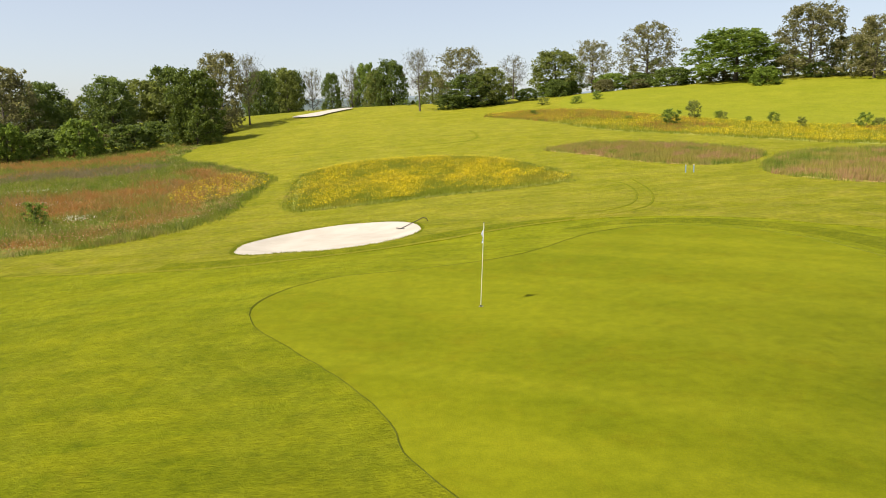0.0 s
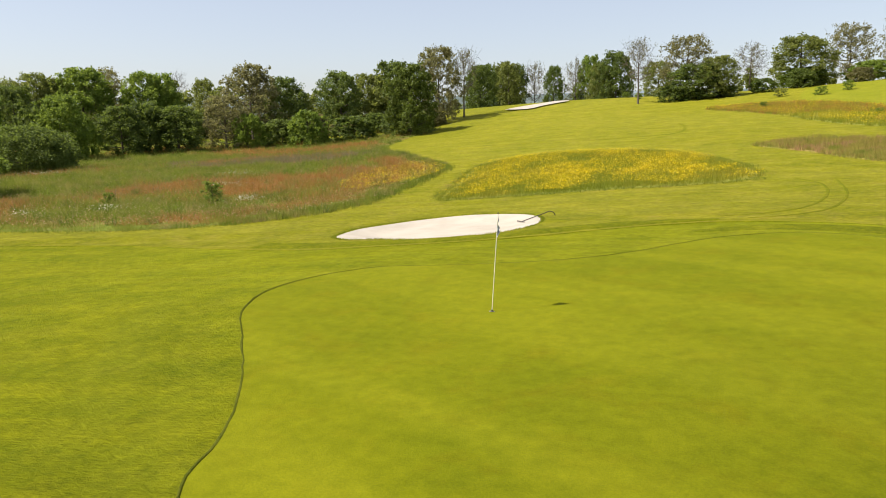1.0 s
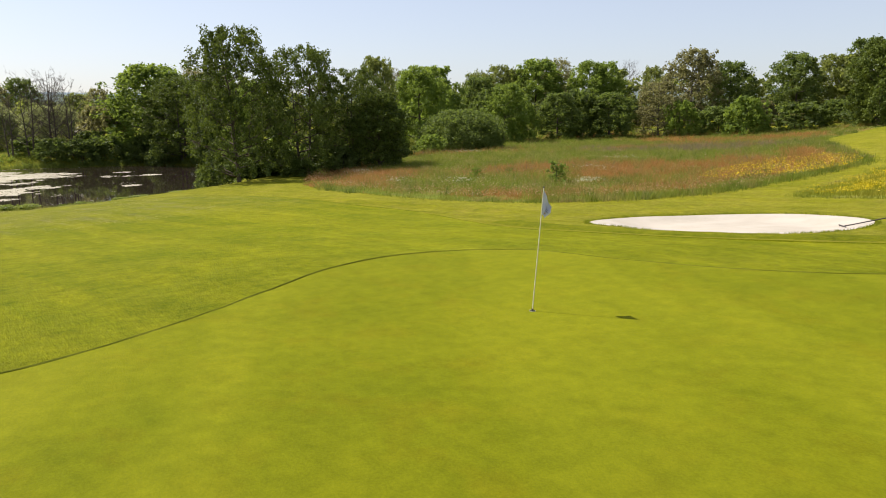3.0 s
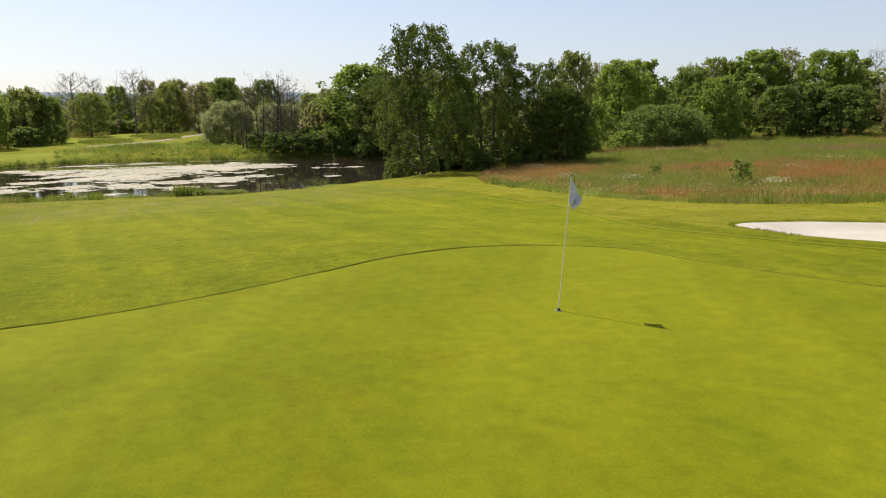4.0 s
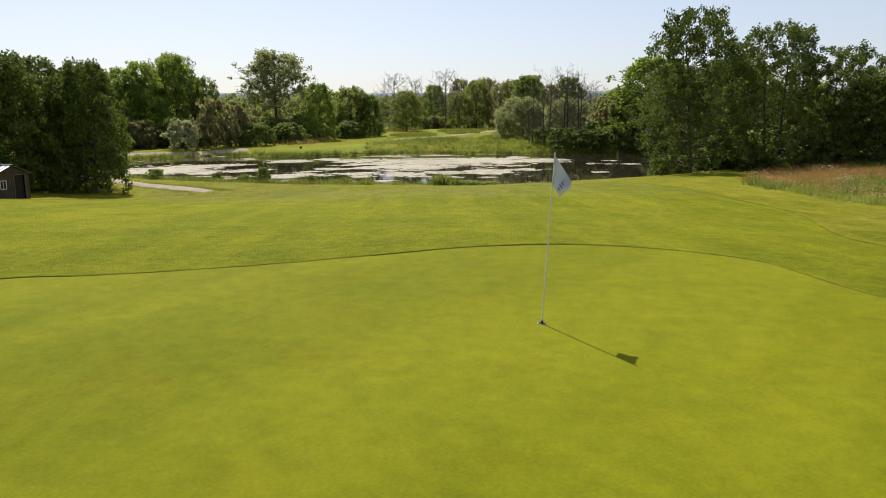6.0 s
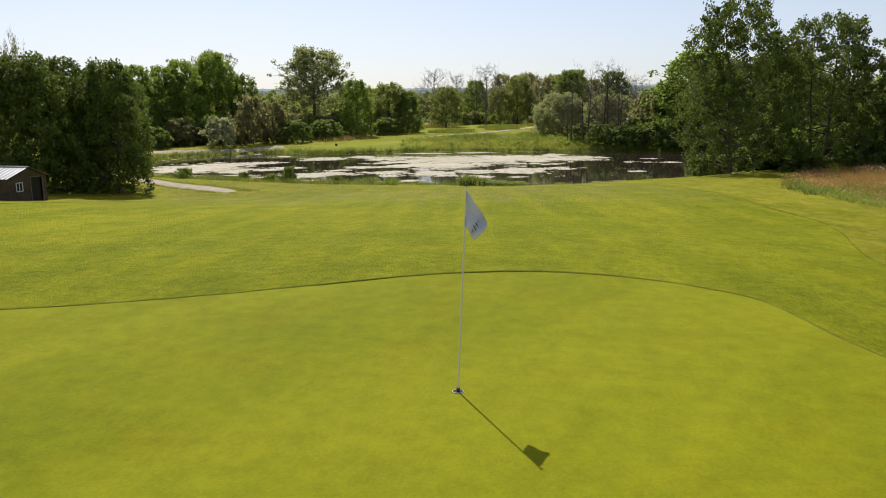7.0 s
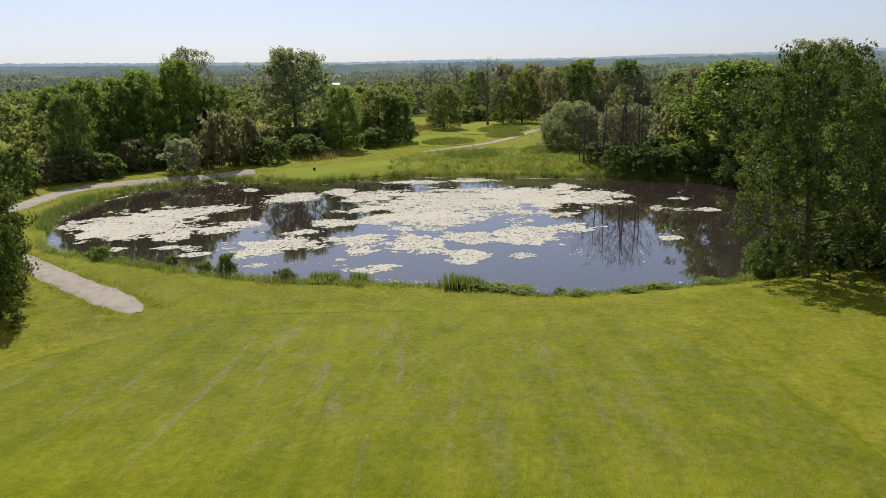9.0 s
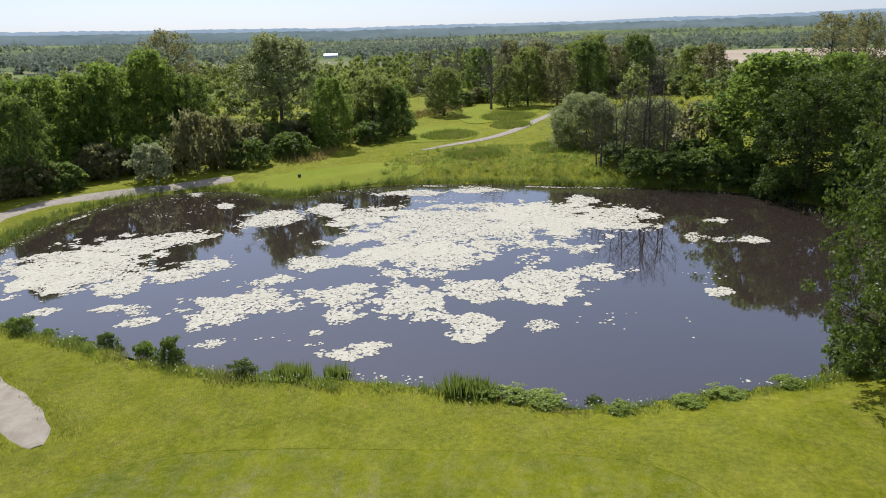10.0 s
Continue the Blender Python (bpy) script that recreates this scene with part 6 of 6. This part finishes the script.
def shed(x, y):
    """Gable shed; its gable faces +y, and it runs back along -y."""
    W2, L, E, RDG = 1.5, 3.4, 1.95, 2.55
    z = min(float(land(x + u, y - w)) for u in (-1.5, 1.5) for w in (0, 3.4))
    s = stand("garden_shed", (x, y, z - 0.15), "small weathered timber shed with a pale sheet-metal roof", "shed")
    for k in range(20):
        x0 = -W2 + k * 0.15
        mid = x0 + 0.075
        hgt = E + (RDG - E) * (1 - abs(mid) / W2)
        lo = 1.88 if -1.15 < mid < -0.25 else 0.0
        if 0.4 < mid < 0.85:
            part("board", boxed(x0, x0 + 0.143, -0.025, 0, 0, 1.05, bevel=0.004), M_WOOD, s)
            lo = 1.6
        part("board", boxed(x0, x0 + 0.143, -0.025, 0, lo, hgt, bevel=0.004), M_WOOD, s)
    for side in (-1, 1):
        for k in range(13):
            z0 = k * 0.15
            part("side_board", boxed(side * W2 - 0.012, side * W2 + 0.012, -L, -0.03, z0, z0 + 0.144, bevel=0.004), M_WOOD, s)
    for k in range(20):
        x0 = -W2 + k * 0.15
        part("back_board", boxed(x0, x0 + 0.143, -L, -L + 0.025, 0, E + (RDG - E) * (1 - abs(x0 + 0.075) / W2), bevel=0.004), M_WOOD, s)
    # black block stands in for the unlit inside of the shed
    part("doorway", boxed(-1.15, -0.25, -0.5, -0.12, 0.02, 1.88), M_BLACK, s, "open doorway, its inside shade a black block")
    for x0, x1, z0, z1 in ((-1.2, -1.13, 0, 1.92), (-0.27, -0.2, 0, 1.92), (-1.2, -0.2, 1.88, 1.95)):
        part("door_frame", boxed(x0, x1, -0.02, 0.03, z0, z1, bevel=0.004), M_PALEBARK, s)
    win = part("window", boxed(0.4, 0.85, -0.03, -0.012, 1.05, 1.6), M_BLACK, s, "small dark window")
    for x0, x1, z0, z1 in ((0.37, 0.42, 1.02, 1.63), (0.83, 0.88, 1.02, 1.63), (0.37, 0.88, 1.02, 1.07), (0.37, 0.88, 1.58, 1.63), (0.61, 0.64, 1.05, 1.6)):
        part("window_bar", boxed(x0, x1, -0.01, 0.03, z0, z1, bevel=0.003), M_CUP, win)
    for side in (-1, 1):
        nseg = 47
        v, f = [], []
        for i in range(nseg):
            yy = -L - 0.2 + (L + 0.4) * i / (nseg - 1)
            rib = 0.018 * (1 if i % 4 < 2 else 0)
            for t in (0.0, 1.0):
                xx = side * (W2 + 0.2) * t
                v.append((xx, yy, RDG + 0.06 + rib - (RDG - E) * (W2 + 0.2) / W2 * t))
        for i in range(nseg - 1):
            f.append((2 * i, 2 * i + 1, 2 * i + 3, 2 * i + 2))
        ob = part("roof_sheet", mesh_of("roof_sheet", v, f, M_TIN, False), None, s, "ribbed pale metal roofing")
        sol = ob.modifiers.new("thick", "SOLIDIFY")
        sol.thickness = 0.012
    part("ridge_cap", boxed(-0.12, 0.12, -L - 0.2, 0.2, RDG + 0.06, RDG + 0.1, bevel=0.01), M_TIN, s)
    part("floor_plate", boxed(-W2, W2, -L, 0, -0.15, 0.02), M_WOOD, s)
    s.scale = (0.92, 0.92, 0.84)


shed(-25.4, -12.4)

# rush tufts and small bushes along the near bank, saplings in the field
tuft_rng = np.random.default_rng(31)


def tuft_thing(name, x, y, h, w, n, mat, label, category, group):
    z = float(land(x, y))
    e = stand(name, (x, y, z), label, category, group)
    pts = tuft_rng.normal(size=(n, 3)) * np.array([w * 0.36, w * 0.36, 0])
    a = tuft_rng.random(n) * 6.28
    tip = pts * 1.25 + np.array([0, 0, 1]) * (h * (0.55 + 0.5 * tuft_rng.random(n)))[:, None]
    ww = 0.03
    side = np.stack([np.cos(a) * ww, np.sin(a) * ww, np.zeros(n)], 1)
    mid = (pts + tip) / 2 * np.array([1.0, 1.0, 1.1])
    v = np.stack([pts - side - np.array([0, 0, 0.1]), pts + side - np.array([0, 0, 0.1]), mid + side, tip, mid - side], 1).reshape(-1, 3)
    part("foliage", mesh_of("foliage", v, np.arange(5 * n).reshape(-1, 5), mat, False), None, e)
    return e


for x, y, h, w in ((-49.3, -0.6, 1.0, 0.7), (-49.7, 1.2, 0.95, 0.8), (-48.9, 7.8, 0.95, 0.9), (-49.6, -1.6, 0.85, 0.7), (-49.1, 8.9, 0.7, 0.8)):
    tuft_thing("rush_tuft", x, y, h, w, 260, M_RUSH, "upright green rush tuft on the pond's bank", "rushes", "bank tufts")
for j, (mat, text, rows) in enumerate(((M_DARK, "small dark-leaved bush on the pond's bank", ((-50.7, -13.3, 1.1, 0.55), (-49.4, -8.2, 1.6, 0.65), (-48.8, -3.5, 0.85, 0.7), (-49.6, 14.2, 0.55, 0.4), (-50.6, -12.4, 0.5, 0.45))),
                                       (M_FRESH, "small fresh-green bush on the pond's bank", ((-51.5, -19.7, 0.95, 0.7), (-51.7, -18.1, 0.65, 0.45), (-50.3, -10.4, 1.05, 0.55), (-51.2, -15.8, 0.5, 0.6), (-49.3, -2.5, 0.4, 0.5))),
                                       (M_HERB, "low spreading herb clump on the pond's bank", ((-49.0, 9.1, 0.4, 0.7), (-48.9, 10.6, 0.42, 0.8), (-48.7, 11.9, 0.36, 0.9), (-48.5, 15.3, 0.34, 0.6), (-49.9, 18.2, 0.36, 0.7), (-51.0, 20.2, 0.34, 0.8), (-52.6, 23.0, 0.36, 0.7), (-51.9, -20.8, 0.45, 0.5), (-51.0, -14.6, 0.4, 0.4))))):
    models = [make_tree("bank_bush", tree_shape(800 + 7 * j + k, 1.2, 0.7, 0.05, 12, 3, -1, 20, 0.055, 0.13, 0.35, 6, 0.03, 2, 0.6, 1.0, 110), M_BARK, mat, text, "bush") for k in range(2)]
    plant(models, rows, "bank bushes", 850 + j, 1.2, 0.7, 0.05)

saplings = [make_tree("sapling", tree_shape(77 + k, 2.0, 0.75, 0.1, 16, 3, 0, 14, 0.07, 0.15, 0.3, 6, 0.03, 2, 0.9, 1.0, 26), M_BARK, leaf, "young shrub growing in rough grass", "bush") for k, leaf in enumerate((M_FRESH, M_OLIVE, M_FRESH))]
plant(saplings, [(27.2, 102.3, 2.3, 1.5), (32.6, 109.3, 2.8, 1.2), (36.1, 109.6, 1.2, 0.7), (40.0, 99.1, 1.7, 0.78), (41.3, 93.2, 1.4, 0.7), (46.3, 88.6, 2.0, 1), (37.9, 101.9, 1.0, 0.55), (36.3, 107.7, 1.2, 0.62), (23.2, 110.3, 0.9, 0.62),
                (10.6, 129.4, 1.1, 0.7), (49.0, 89.7, 1.2, 0.94), (-25.6, 41.8, 1.7, 0.8), (-33.6, 40.5, 1.0, 0.47), (-98.3, 96.7, 1.6, 0.94), (-91.4, 103.6, 1.2, 0.78), (-13, 166, 1.4, 0.86), (-9, 169, 1.5, 0.86), (-5, 172, 1.4, 0.78),
                (-16, 171, 1.4, 0.86), (14, 150, 1.7, 1.2), (20, 146, 1.6, 1.2), (25, 150, 1.7, 1.2)], "young shrubs", 41, 2.0, 0.9, 0.05)

# a long pale farm roof far down the valley
fx, fy = -533.0, -201.0
fz0 = float(land(fx, fy))
farm = stand("farm_shed", (fx, fy, fz0), "long pale-roofed farm building far down the valley", "barn", turn=110)
part("walls", boxed(-5, 5, -3.2, 3.2, -0.5, 2.3), M_CUP, farm)
bm = bmesh.new()
pv = [bm.verts.new(p) for p in ((-5.4, -3.6, 2.2), (5.4, -3.6, 2.2), (5.4, 0, 3.6), (-5.4, 0, 3.6), (-5.4, 3.6, 2.2), (5.4, 3.6, 2.2))]
bm.faces.new((pv[0], pv[1], pv[2], pv[3])), bm.faces.new((pv[3], pv[2], pv[5], pv[4]))
part("roof", bm, M_ROOFWHITE, farm)

for line, seed in (([(5.5, 35.2), (7.5, 36.5), (9.1, 38.8), (10.3, 43.5), (10.6, 48.6), (9.5, 52.3)], 5), ([(6.5, 34.6), (8.7, 36.1), (10.2, 39), (11.3, 44.6), (11.6, 50.8)], 6), ([(-9, 85.6), (-3.1, 88), (0.2, 91.5), (0.5, 99), (-0.6, 105.5)], 7)):
    strip("tyre_track", spline(line, 12, False), 0.2 if seed < 7 else 0.5, 0.02, M_TRACK, "dark wheel track pressed into the mown grass", "track", 0.2, seed)

tuft_thing("grass_clump", 1.0, 24.0, 0.05, 0.2, 110, M_LIP, "loose clump of dug turf at the green's edge", "grass", "")


def tee_bin(x, y):
    z = float(land(x, y)) + 0.05
    b = stand("litter_bin", (x, y, z), "small dark litter bin standing on the tee", "bin")
    part("body", boxed(-0.18, 0.18, -0.15, 0.15, 0.05, 0.3, bevel=0.03), M_DARKMETAL, b)
    part("lid", boxed(-0.21, 0.21, -0.18, 0.18, 0.3, 0.34, bevel=0.015), M_BLACK, b)
    for sx in (-0.14, 0.14):
        part("foot", boxed(sx - 0.03, sx + 0.03, -0.12, 0.12, 0, 0.06), M_DARKMETAL, b)


tee_bin(-100.2, -24.4)


def rail(x0, y0, x1, y1):
    """A low timber rail on posts."""
    a, b = np.array([x0, y0, float(land(x0, y0))]), np.array([x1, y1, float(land(x1, y1))])
    r = stand("timber_rail", tuple(a), "low pale timber rail beside the path", "fence")
    d = b - a
    part("bar", tube_mesh("bar", np.array([np.array([0, 0, 0.8]), d + np.array([0, 0, 0.8])]), np.array([0.06, 0.06]), 8, M_PALEBARK), None, r)
    for t in (0.04, 0.35, 0.66, 0.96):
        part("post", tube_mesh("post", np.array([d * t + np.array([0, 0, -0.3]), d * t + np.array([0, 0, 0.85])]), np.array([0.07, 0.065]), 8, M_PALEBARK), None, r)


rail(-80.5, -52.5, -85.5, -50.5)
